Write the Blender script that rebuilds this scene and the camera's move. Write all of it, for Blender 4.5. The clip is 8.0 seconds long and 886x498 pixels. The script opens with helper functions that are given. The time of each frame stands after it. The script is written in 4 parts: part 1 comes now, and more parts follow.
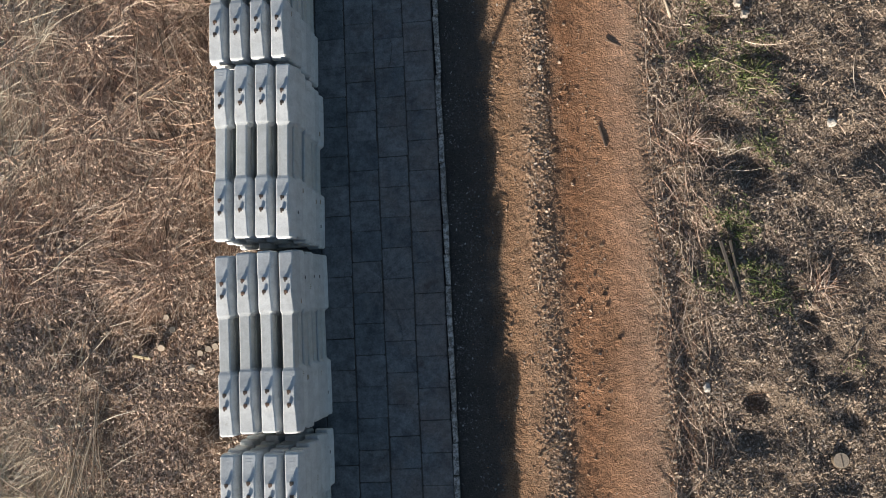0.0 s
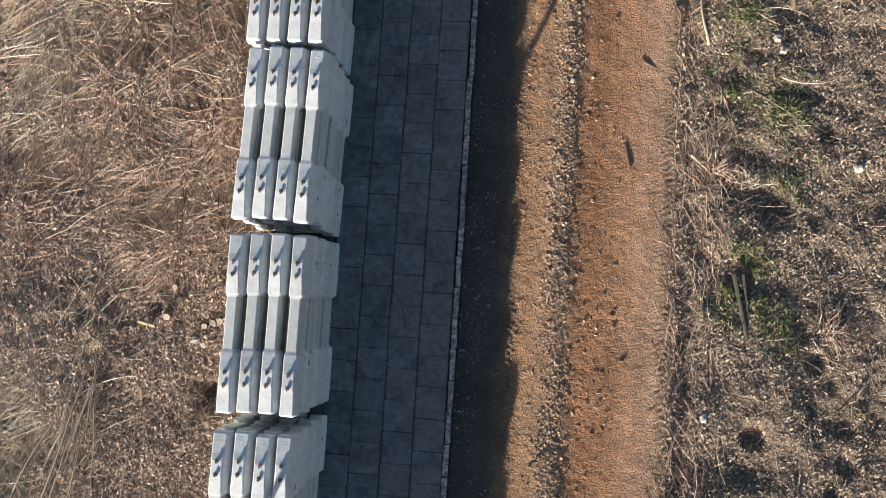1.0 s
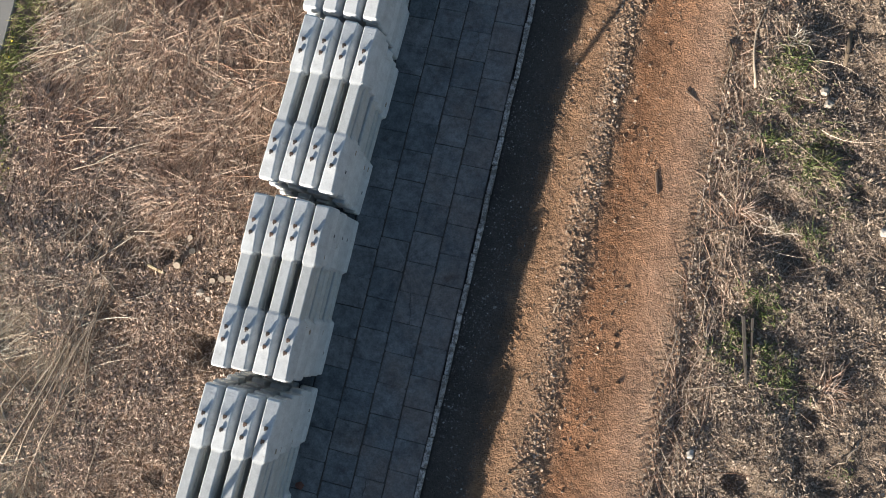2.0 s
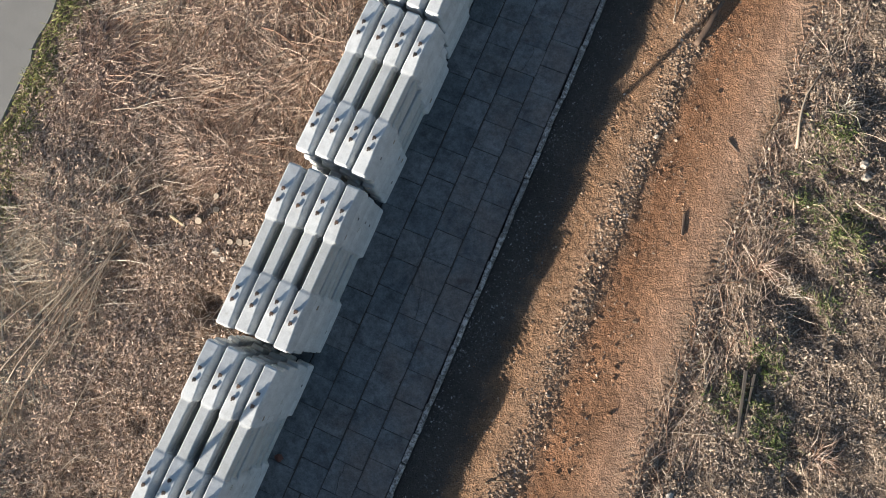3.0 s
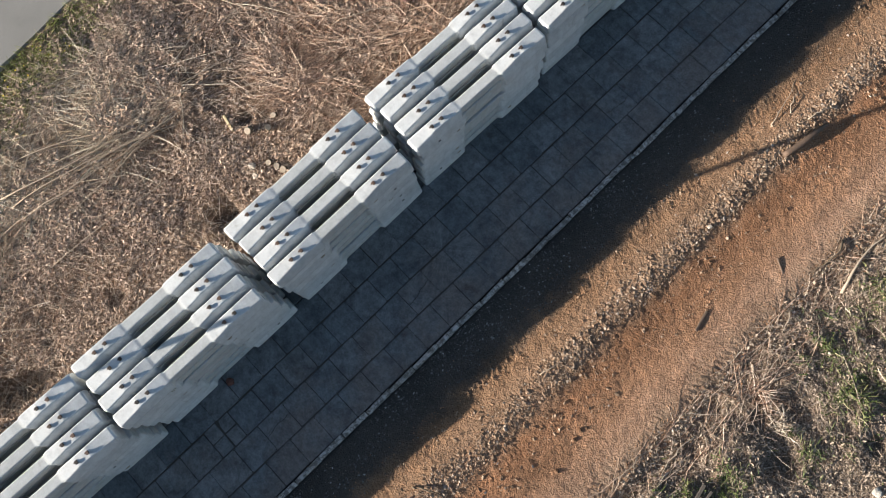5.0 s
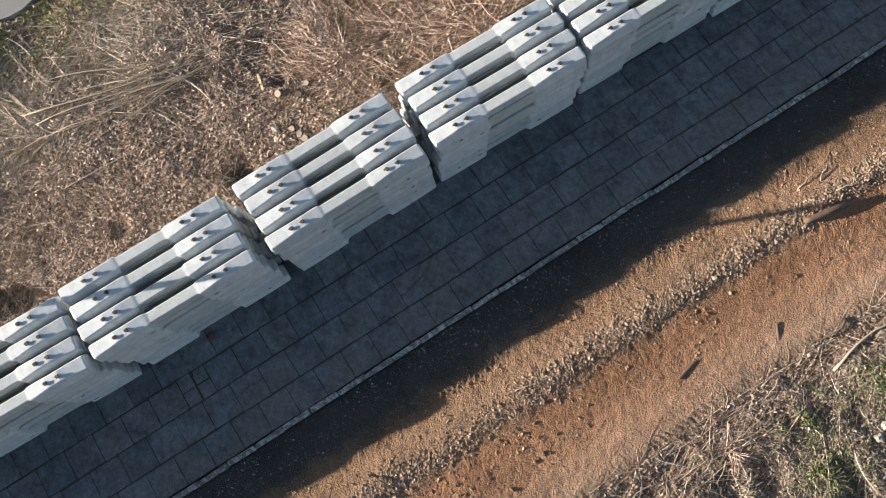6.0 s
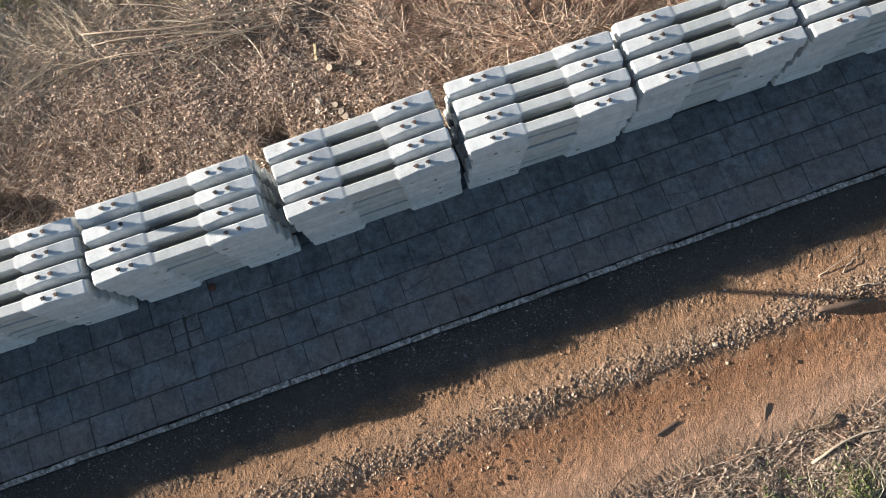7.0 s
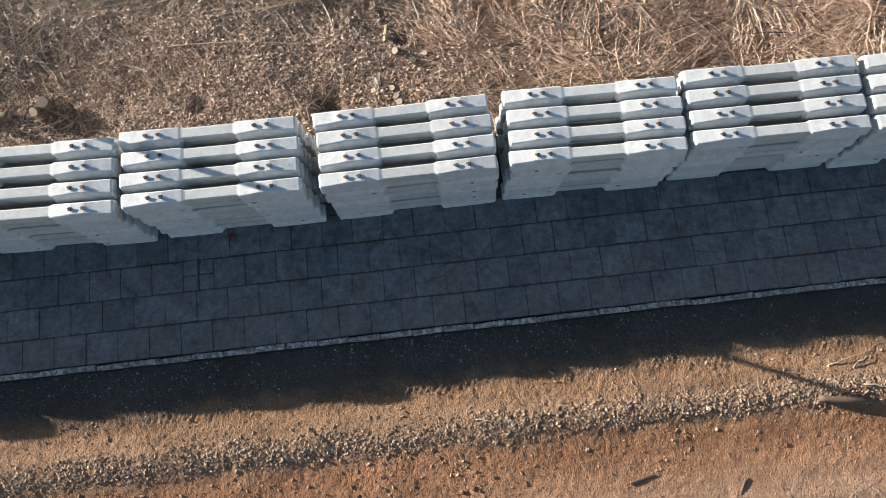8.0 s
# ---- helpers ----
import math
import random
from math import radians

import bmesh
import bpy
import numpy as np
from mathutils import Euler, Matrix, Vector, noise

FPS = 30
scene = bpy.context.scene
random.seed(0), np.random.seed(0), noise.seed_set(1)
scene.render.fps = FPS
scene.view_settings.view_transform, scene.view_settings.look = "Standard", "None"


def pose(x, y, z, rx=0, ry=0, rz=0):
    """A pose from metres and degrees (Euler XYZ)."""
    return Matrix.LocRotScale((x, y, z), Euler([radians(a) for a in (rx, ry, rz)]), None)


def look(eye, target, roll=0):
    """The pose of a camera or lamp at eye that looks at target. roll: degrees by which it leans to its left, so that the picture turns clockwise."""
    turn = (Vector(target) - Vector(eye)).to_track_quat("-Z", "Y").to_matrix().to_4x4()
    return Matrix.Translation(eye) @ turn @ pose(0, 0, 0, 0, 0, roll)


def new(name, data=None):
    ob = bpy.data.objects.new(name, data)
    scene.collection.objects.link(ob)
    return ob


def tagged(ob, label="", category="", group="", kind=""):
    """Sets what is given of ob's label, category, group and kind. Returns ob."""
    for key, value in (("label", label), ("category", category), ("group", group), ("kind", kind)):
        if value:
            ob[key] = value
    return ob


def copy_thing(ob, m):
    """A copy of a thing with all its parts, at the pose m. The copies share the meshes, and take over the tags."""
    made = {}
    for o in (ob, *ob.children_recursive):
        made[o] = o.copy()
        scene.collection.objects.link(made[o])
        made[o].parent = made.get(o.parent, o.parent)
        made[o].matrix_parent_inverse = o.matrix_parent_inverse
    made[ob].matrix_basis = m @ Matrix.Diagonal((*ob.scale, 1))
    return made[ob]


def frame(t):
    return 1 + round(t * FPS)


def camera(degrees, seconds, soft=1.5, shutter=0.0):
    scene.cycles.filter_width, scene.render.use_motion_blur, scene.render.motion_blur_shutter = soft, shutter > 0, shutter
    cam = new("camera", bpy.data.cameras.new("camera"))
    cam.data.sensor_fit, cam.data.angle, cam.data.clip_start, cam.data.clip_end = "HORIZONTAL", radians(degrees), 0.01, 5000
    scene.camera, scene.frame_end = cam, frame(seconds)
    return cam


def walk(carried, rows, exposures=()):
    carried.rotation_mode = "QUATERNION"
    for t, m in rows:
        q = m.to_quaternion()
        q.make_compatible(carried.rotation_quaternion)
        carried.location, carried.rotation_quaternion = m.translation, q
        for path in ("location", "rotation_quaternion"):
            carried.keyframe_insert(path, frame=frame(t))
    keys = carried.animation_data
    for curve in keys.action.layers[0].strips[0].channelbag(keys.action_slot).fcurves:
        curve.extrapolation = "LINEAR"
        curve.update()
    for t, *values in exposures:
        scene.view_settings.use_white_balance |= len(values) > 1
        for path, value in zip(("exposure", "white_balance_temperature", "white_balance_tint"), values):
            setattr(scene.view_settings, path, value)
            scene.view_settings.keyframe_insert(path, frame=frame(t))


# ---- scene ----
cam = camera(61.4, 8.0, soft=1.0)
PATH = [
    (0, (2.476, -0.731, 11.949), (2.234, -0.538, 9.974), -54.5),
    (0.5, (2.464, -0.604, 11.947), (2.208, -0.43, 9.971), -56.2),
    (1, (2.385, -0.629, 11.984), (2.123, -0.451, 10.009), -52.4),
    (1.5, (2.317, -0.765, 11.999), (2.044, -0.572, 10.028), -47.1),
    (1.7, (2.311, -0.833, 11.992), (2.032, -0.636, 10.022), -45.0),
    (3, (2.176, -1.168, 12.059), (1.863, -0.94, 10.097), -30.7),
    (3.5, (2.154, -1.184, 12.028), (1.825, -0.959, 10.068), -27.0),
    (4, (2.177, -1.24, 11.945), (1.827, -1.015, 9.989), -22.8),
    (4.5, (2.232, -1.28, 11.89), (1.863, -1.057, 9.937), -18.6),
    (6, (2.456, -0.883, 11.789), (2.05, -0.742, 9.835), -13.6),
    (6.5, (2.49, -0.803, 11.795), (2.066, -0.687, 9.844), -11.0),
    (7, (2.387, -0.688, 11.836), (1.968, -0.604, 9.882), -8.4),
    (7.5, (2.386, -0.729, 11.85), (1.963, -0.66, 9.896), -3.9),
    (8, (2.425, -0.677, 11.861), (1.987, -0.649, 9.91), -2.7),
]
walk(cam, [(t, look(eye, target, roll)) for t, eye, target, roll in PATH],
     exposures=[(0, 1.02), (0.1, 1.295), (4.5, 1.295), (7, 1.425), (8, 1.425)])

# ---- light ----
SUN_DX, SUN_DY, SUN_DZ = 2.93, 6.55, 1.73          # how far a shadow runs for this drop
SUN_EL = math.atan2(SUN_DZ, math.hypot(SUN_DX, SUN_DY))
SUN_AZ = math.atan2(-SUN_DX, -SUN_DY) % (2 * math.pi)

world = bpy.data.worlds.new("world")
scene.world = world
world.use_nodes = True
sky = world.node_tree.nodes.new("ShaderNodeTexSky")
sky.sky_type, sky.sun_disc, sky.sun_elevation, sky.sun_rotation = "NISHITA", False, SUN_EL, SUN_AZ
sky.dust_density, sky.ozone_density = 1.0, 1.25
background = world.node_tree.nodes["Background"]
world.node_tree.links.new(sky.outputs[0], background.inputs[0])
background.inputs[1].default_value = 0.059

sun = new("sun", bpy.data.lights.new("sun", "SUN"))
sun.data.energy, sun.data.angle, sun.data.color = 5.0, radians(0.3), (1.0, 0.90, 0.77)
sun.matrix_world = look((-SUN_DX * 10, -SUN_DY * 10, SUN_DZ * 10), (0, 0, 0))
scene.view_settings.use_white_balance, scene.view_settings.white_balance_temperature, scene.view_settings.white_balance_tint = True, 6200, 10


# ---- materials ----
class Mat:
    """A node material built step by step."""

    def __init__(self, name, rough=0.85, metal=0.0, spec=0.4):
        self.m = bpy.data.materials.new(name)
        self.m.use_nodes = True
        self.t = self.m.node_tree
        self.b = self.t.nodes["Principled BSDF"]
        self.b.inputs["Roughness"].default_value = rough
        self.b.inputs["Metallic"].default_value = metal
        self.b.inputs["Specular IOR Level"].default_value = spec
        self.co = self.node("ShaderNodeNewGeometry").outputs["Position"]

    def node(self, kind):
        return self.t.nodes.new(kind)

    def put(self, socket, value):
        if isinstance(value, bpy.types.NodeSocket):
            self.t.links.new(value, socket)
        else:
            socket.default_value = value

    def noise(self, scale, detail=4.0, rough=0.6, stretch=None, vec=None):
        n = self.node("ShaderNodeTexNoise")
        n.inputs["Scale"].default_value, n.inputs["Detail"].default_value, n.inputs["Roughness"].default_value = scale, detail, rough
        v = vec or self.co
        if stretch:
            mp = self.node("ShaderNodeMapping")
            mp.inputs["Scale"].default_value = stretch
            self.put(mp.inputs["Vector"], v)
            v = mp.outputs[0]
        self.put(n.inputs["Vector"], v)
        return n.outputs["Fac"]

    def voronoi(self, scale, feature="F1"):
        n = self.node("ShaderNodeTexVoronoi")
        n.feature = feature
        n.inputs["Scale"].default_value = scale
        self.put(n.inputs["Vector"], self.co)
        return n

    def ramp(self, fac, stops):
        n = self.node("ShaderNodeValToRGB")
        e = n.color_ramp.elements
        while len(e) < len(stops):
            e.new(0.5)
        for k, (p, c) in enumerate(stops):
            e[k].position = p
            e[k].color = (*c, 1) if isinstance(c, tuple) else (c, c, c, 1)
        self.put(n.inputs[0], fac)
        return n.outputs[0]

    def mix(self, fac, a, b, how="MIX"):
        n = self.node("ShaderNodeMix")
        n.data_type, n.blend_type = "RGBA", how
        self.put(n.inputs[0], fac)
        self.put(n.inputs[6], (*a, 1) if isinstance(a, tuple) else a)
        self.put(n.inputs[7], (*b, 1) if isinstance(b, tuple) else b)
        return n.outputs[2]

    def math(self, op, a, b=0.0):
        n = self.node("ShaderNodeMath")
        n.operation = op
        self.put(n.inputs[0], a)
        self.put(n.inputs[1], b)
        return n.outputs[0]

    def island(self):
        return self.node("ShaderNodeNewGeometry").outputs["Random Per Island"]

    def rnd(self):
        return self.node("ShaderNodeObjectInfo").outputs["Random"]

    def colour(self, c):
        self.put(self.b.inputs["Base Color"], (*c, 1) if isinstance(c, tuple) else c)
        return self

    def bump(self, height, strength=0.5, dist=0.01):
        n = self.node("ShaderNodeBump")
        n.inputs["Strength"].default_value, n.inputs["Distance"].default_value = strength, dist
        self.put(n.inputs["Height"], height)
        old = self.b.inputs["Normal"].links
        if old:
            self.put(n.inputs["Normal"], old[0].from_socket)
        self.put(self.b.inputs["Normal"], n.outputs[0])
        return self


def island_mat(name, stops, rough=0.85, fine=60.0, spec=0.3):
    k = Mat(name, rough, spec=spec)
    base = k.ramp(k.island(), stops)
    return k.colour(k.mix(0.55, base, k.ramp(k.noise(fine, 3), [(0.3, 0.55), (0.7, 1.0)]), "MULTIPLY")).m


def concrete_mat():
    k = Mat("sleeper_concrete", 0.85)
    base = k.mix(k.rnd(), (0.53, 0.545, 0.545), (0.63, 0.645, 0.64))
    co = k.node("ShaderNodeTexCoord").outputs["Object"]
    shift = k.node("ShaderNodeVectorMath")
    shift.operation = "ADD"
    k.put(shift.inputs[0], co)
    k.put(shift.inputs[1], k.co)
    c = k.mix(0.6, base, k.ramp(k.noise(3.4, 7, 0.7, vec=shift.outputs[0]), [(0.32, 0.66), (0.58, 1.02)]), "MULTIPLY")
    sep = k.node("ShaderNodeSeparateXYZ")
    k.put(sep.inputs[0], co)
    # the waist is patchily greyer than the end blocks
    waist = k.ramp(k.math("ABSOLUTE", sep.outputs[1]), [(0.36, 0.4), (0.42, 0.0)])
    waist_grey = k.math("MULTIPLY", waist, k.ramp(k.noise(7, 5, 0.7), [(0.3, 0.3), (0.65, 1.0)]))
    c = k.mix(waist_grey, c, (0.36, 0.365, 0.33))
    c = k.mix(0.6, c, k.ramp(k.noise(75, 4, 0.75), [(0.3, 0.7), (0.62, 1.08)]), "MULTIPLY")
    pits = k.ramp(k.voronoi(60).outputs["Distance"], [(0.06, 0.45), (0.17, 1.0)])
    c = k.mix(0.4, c, pits, "MULTIPLY")
    stain = k.ramp(k.noise(5.5, 6, 0.75, stretch=(1, 1, 0.25)), [(0.60, 0.0), (0.72, 0.6)])
    c = k.mix(stain, c, (0.30, 0.285, 0.25))
    k.colour(c)
    return k.bump(k.noise(45, 5, 0.7), 0.4, 0.008).m


def slab_mat():
    k = Mat("slab_concrete", 0.92)
    base = k.ramp(k.rnd(), [(0.0, (0.118, 0.132, 0.138)), (0.3, (0.148, 0.160, 0.165)), (0.65, (0.172, 0.179, 0.180)), (0.85, (0.182, 0.184, 0.181)), (1.0, (0.140, 0.146, 0.146))])
    c = k.mix(0.85, base, k.ramp(k.noise(2.6, 7, 0.72), [(0.32, 0.42), (0.5, 0.95), (0.66, 1.3)]), "MULTIPLY")
    sep = k.node("ShaderNodeSeparateXYZ")
    k.put(sep.inputs[0], k.co)
    # uneven brown tint, stronger towards the kerb
    kerb_tint = k.math("ADD", k.math("MULTIPLY", sep.outputs[0], 0.22), k.math("MULTIPLY", k.noise(1.1, 6, 0.7), 1.5))
    c = k.mix(k.ramp(kerb_tint, [(0.72, 0.0), (1.12, 0.65)]), c, (0.18, 0.15, 0.13))
    c = k.mix(k.ramp(k.noise(1.9, 4, 0.6), [(0.62, 0.0), (0.72, 0.6)]), c, (0.07, 0.055, 0.045))
    c = k.mix(0.7, c, k.ramp(k.noise(9, 6, 0.75), [(0.34, 0.55), (0.62, 1.25)]), "MULTIPLY")
    c = k.mix(0.65, c, k.ramp(k.noise(34, 5, 0.75), [(0.3, 0.6), (0.65, 1.25)]), "MULTIPLY")
    specks = k.ramp(k.voronoi(26).outputs["Distance"], [(0.03, 1.0), (0.07, 0.0)])
    some = k.ramp(k.noise(3.1, 3), [(0.52, 0.0), (0.6, 0.7)])
    c = k.mix(k.math("MULTIPLY", specks, some), c, (0.45, 0.42, 0.38))
    k.colour(c)
    return k.bump(k.noise(30, 5, 0.7), 0.4, 0.006).m


def kerb_mat():
    k = Mat("kerb_concrete", 0.9)
    base = k.mix(k.rnd(), (0.36, 0.345, 0.32), (0.56, 0.535, 0.50))
    c = k.mix(k.ramp(k.noise(13, 7, 0.85), [(0.45, 0.0), (0.53, 0.92)]), base, (0.13, 0.12, 0.105))
    c = k.mix(0.5, c, k.ramp(k.noise(70, 3), [(0.3, 0.65), (0.6, 1.0)]), "MULTIPLY")
    k.colour(c)
    return k.bump(k.noise(40, 5, 0.75), 0.7, 0.01).m


def ground_mat():
    """Litter-strewn soil, grit along the kerb darkened for the stacks' shadow, an orange dirt track with a gravel
    ridge, and litter again.
    """
    k = Mat("soil", 0.95, spec=0.2)
    sep = k.node("ShaderNodeSeparateXYZ")
    k.put(sep.inputs[0], k.co)
    wob = k.math("MULTIPLY", k.math("SUBTRACT", k.noise(2.4, 5, 0.65), 0.5), 0.55)
    x = k.math("ADD", sep.outputs[0], wob)
    u = k.math("DIVIDE", k.math("ADD", x, 10.0), 20.0)

    def at(v):
        return (v + 10.0) / 20.0

    # from the kerb to about x = 1.9 the stacks' shadow is painted into the soil
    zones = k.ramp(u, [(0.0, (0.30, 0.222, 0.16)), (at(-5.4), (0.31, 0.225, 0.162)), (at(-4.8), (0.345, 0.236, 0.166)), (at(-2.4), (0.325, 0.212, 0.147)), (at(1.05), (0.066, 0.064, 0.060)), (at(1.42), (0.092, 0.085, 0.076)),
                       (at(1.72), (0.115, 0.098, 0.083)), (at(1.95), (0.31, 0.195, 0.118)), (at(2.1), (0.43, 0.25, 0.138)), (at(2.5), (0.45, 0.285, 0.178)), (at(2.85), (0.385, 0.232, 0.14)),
                       (at(3.1), (0.395, 0.198, 0.102)), (at(3.6), (0.465, 0.256, 0.144)), (at(4.05), (0.52, 0.322, 0.21)), (at(4.35), (0.39, 0.275, 0.19)),
                       (at(4.8), (0.275, 0.205, 0.145)), (1.0, (0.32, 0.25, 0.187))])
    c = k.mix(0.8, zones, k.ramp(k.noise(0.9, 6, 0.65), [(0.3, 0.62), (0.68, 1.08)]), "MULTIPLY")
    streak = k.ramp(k.noise(3.0, 5, 0.6, stretch=(1.6, 0.12, 1)), [(0.35, 0.72), (0.62, 1.05)])
    on_track = k.ramp(u, [(at(1.5), 0.0), (at(1.9), 0.75), (at(4.2), 0.75), (at(4.6), 0.0)])
    c = k.mix(on_track, c, k.mix(1.0, c, streak, "MULTIPLY"))
    c = k.mix(0.75, c, k.ramp(k.noise(28, 5, 0.75), [(0.3, 0.55), (0.65, 1.2)]), "MULTIPLY")
    peb = k.voronoi(34)
    pick = k.ramp(k.noise(9, 3), [(0.5, 0.0), (0.62, 0.8)])
    c = k.mix(k.math("MULTIPLY", k.ramp(peb.outputs["Distance"], [(0.12, 1.0), (0.22, 0.0)]), pick), c, (0.42, 0.36, 0.29))
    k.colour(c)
    wave = k.node("ShaderNodeTexWave")
    wave.bands_direction = "Y"
    wave.inputs["Scale"].default_value, wave.inputs["Distortion"].default_value, wave.inputs["Detail"].default_value, wave.inputs["Detail Scale"].default_value = 3.6, 6.0, 4.0, 1.6
    k.put(wave.inputs["Vector"], k.co)
    lugs = k.math("MULTIPLY", k.ramp(u, [(at(1.7), 0.0), (at(1.9), 0.35), (at(2.05), 0.5), (at(2.15), 0.0), (at(2.98), 0.0), (at(3.08), 0.5), (at(3.2), 0.0), (at(4.14), 0.0), (at(4.22), 0.8), (at(4.42), 0.8), (at(4.5), 0.0)]), k.ramp(k.noise(1.6, 4), [(0.42, 0.05), (0.6, 1.0)]))
    k.bump(k.math("MULTIPLY", wave.outputs["Fac"], lugs), 0.6, 0.03)
    k.bump(k.noise(20, 6, 0.8), 1.0, 0.045)
    return k.bump(k.voronoi(40).outputs["Distance"], 0.7, 0.018).m


def asphalt_mat():
    k = Mat("asphalt", 0.9)
    c = k.mix(0.6, (0.275, 0.262, 0.238), k.ramp(k.noise(1.3, 5), [(0.3, 0.8), (0.7, 1.05)]), "MULTIPLY")
    k.colour(k.mix(0.6, c, k.ramp(k.noise(110, 3, 0.8), [(0.3, 0.6), (0.65, 1.2)]), "MULTIPLY"))
    return k.bump(k.noise(120, 3), 0.3, 0.004).m


def wood_mat(name, a, b):
    k = Mat(name, 0.85)
    c = k.mix(k.noise(9, 5, 0.65), a, b)
    k.colour(k.mix(0.5, c, k.ramp(k.noise(40, 4), [(0.3, 0.5), (0.65, 1.1)]), "MULTIPLY"))
    return k.bump(k.noise(50, 4), 0.5, 0.006).m


def plain_mat(name, c, rough=0.8, metal=0.0, var=0.4):
    k = Mat(name, rough, metal)
    k.colour(k.mix(var, c, k.ramp(k.noise(45, 4, 0.7), [(0.3, 0.45), (0.7, 1.2)]), "MULTIPLY"))
    return k.bump(k.noise(60, 4), 0.3, 0.004).m


def rust_mat():
    """Cast iron, blackened on some pieces and brown with rust on others."""
    k = Mat("rusty_iron", 0.75)
    base = k.ramp(k.rnd(), [(0.0, (0.045, 0.038, 0.034)), (0.55, (0.075, 0.055, 0.045)), (1.0, (0.17, 0.105, 0.075))])
    k.colour(k.mix(0.5, base, k.ramp(k.noise(45, 4, 0.7), [(0.3, 0.45), (0.7, 1.2)]), "MULTIPLY"))
    return k.bump(k.noise(60, 4), 0.3, 0.004).m


CONCRETE, SLAB, KERB, SOIL, ASPHALT = concrete_mat(), slab_mat(), kerb_mat(), ground_mat(), asphalt_mat()
RUST = rust_mat()
INSERT = plain_mat("orange_brown_plastic", (0.085, 0.06, 0.048), 0.7)
STAMP = plain_mat("stamp_grey", (0.56, 0.57, 0.565), 0.9)
BATTEN = wood_mat("weathered_batten", (0.24, 0.20, 0.15), (0.36, 0.31, 0.24))
STALK = wood_mat("dry_stalk", (0.31, 0.24, 0.175), (0.50, 0.41, 0.31))
BARK = wood_mat("bark", (0.10, 0.075, 0.05), (0.2, 0.15, 0.1))
CUT = wood_mat("cut_wood", (0.28, 0.222, 0.16), (0.44, 0.365, 0.285))
YELLOW = wood_mat("split_wood", (0.44, 0.345, 0.19), (0.56, 0.455, 0.29))
BROWNWOOD = wood_mat("brown_wood", (0.11, 0.072, 0.05), (0.20, 0.135, 0.095))
DARKWOOD = wood_mat("dark_wood", (0.07, 0.055, 0.04), (0.14, 0.11, 0.085))
STONE = plain_mat("pale_stone", (0.47, 0.43, 0.375))
BEIGE = plain_mat("beige_stone", (0.38, 0.325, 0.265))
RED = plain_mat("dull_red", (0.13, 0.058, 0.045))
LITTER = island_mat("leaf_litter", [(0.0, (0.18, 0.117, 0.08)), (0.2, (0.39, 0.272, 0.193)), (0.6, (0.56, 0.413, 0.31)), (0.9, (0.66, 0.513, 0.40)), (1.0, (0.72, 0.59, 0.48))])
LITTER_GREY = island_mat("grey_litter", [(0.0, (0.13, 0.098, 0.07)), (0.25, (0.31, 0.237, 0.172)), (0.7, (0.45, 0.35, 0.258)), (0.95, (0.52, 0.42, 0.32)), (1.0, (0.58, 0.49, 0.39))])
TWIG = island_mat("dry_twig", [(0.0, (0.11, 0.073, 0.05)), (0.3, (0.32, 0.228, 0.163)), (0.6, (0.60, 0.465, 0.35)), (1.0, (0.82, 0.71, 0.58))])
STRAW = island_mat("dry_straw", [(0.0, (0.30, 0.22, 0.15)), (0.35, (0.62, 0.51, 0.38)), (1.0, (0.84, 0.76, 0.62))])
BRUSH = island_mat("reddish_brush", [(0.0, (0.10, 0.056, 0.036)), (0.3, (0.36, 0.22, 0.15)), (0.6, (0.65, 0.465, 0.342)), (1.0, (0.85, 0.70, 0.565))])
GRASS = island_mat("green_blades", [(0.0, (0.055, 0.078, 0.022)), (0.5, (0.125, 0.16, 0.045)), (0.8, (0.20, 0.21, 0.075)), (0.93, (0.31, 0.275, 0.15)), (1.0, (0.40, 0.335, 0.22))], 0.6)
VERGE = island_mat("verge_blades", [(0.0, (0.10, 0.125, 0.03)), (0.5, (0.25, 0.275, 0.07)), (0.8, (0.39, 0.37, 0.13)), (1.0, (0.57, 0.49, 0.30))], 0.6)
ROUGH_TWIG = island_mat("weathered_twig", [(0.0, (0.09, 0.06, 0.044)), (0.35, (0.27, 0.19, 0.14)), (0.75, (0.50, 0.385, 0.295)), (1.0, (0.74, 0.63, 0.51))])
ROUGH_SOIL = island_mat("rough_soil_lump", [(0.0, (0.15, 0.113, 0.08)), (0.4, (0.32, 0.245, 0.18)), (0.9, (0.38, 0.295, 0.22)), (1.0, (0.43, 0.35, 0.27))])
BLOSSOM = island_mat("yellow_blossom", [(0.0, (0.70, 0.52, 0.03)), (1.0, (0.78, 0.62, 0.06))], 0.6)
GRAVEL = island_mat("gravel", [(0.0, (0.16, 0.105, 0.068)), (0.35, (0.32, 0.212, 0.135)), (0.8, (0.43, 0.305, 0.208)), (0.96, (0.49, 0.375, 0.278)), (1.0, (0.55, 0.465, 0.38))])
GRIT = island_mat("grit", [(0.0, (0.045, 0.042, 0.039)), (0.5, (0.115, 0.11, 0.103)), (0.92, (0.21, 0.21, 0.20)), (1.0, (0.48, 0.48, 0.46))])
CLOD = island_mat("dirt_clod", [(0.0, (0.245, 0.126, 0.064)), (0.5, (0.40, 0.22, 0.12)), (0.95, (0.46, 0.27, 0.158)), (1.0, (0.50, 0.36, 0.25))])

rng = np.random.default_rng(7)


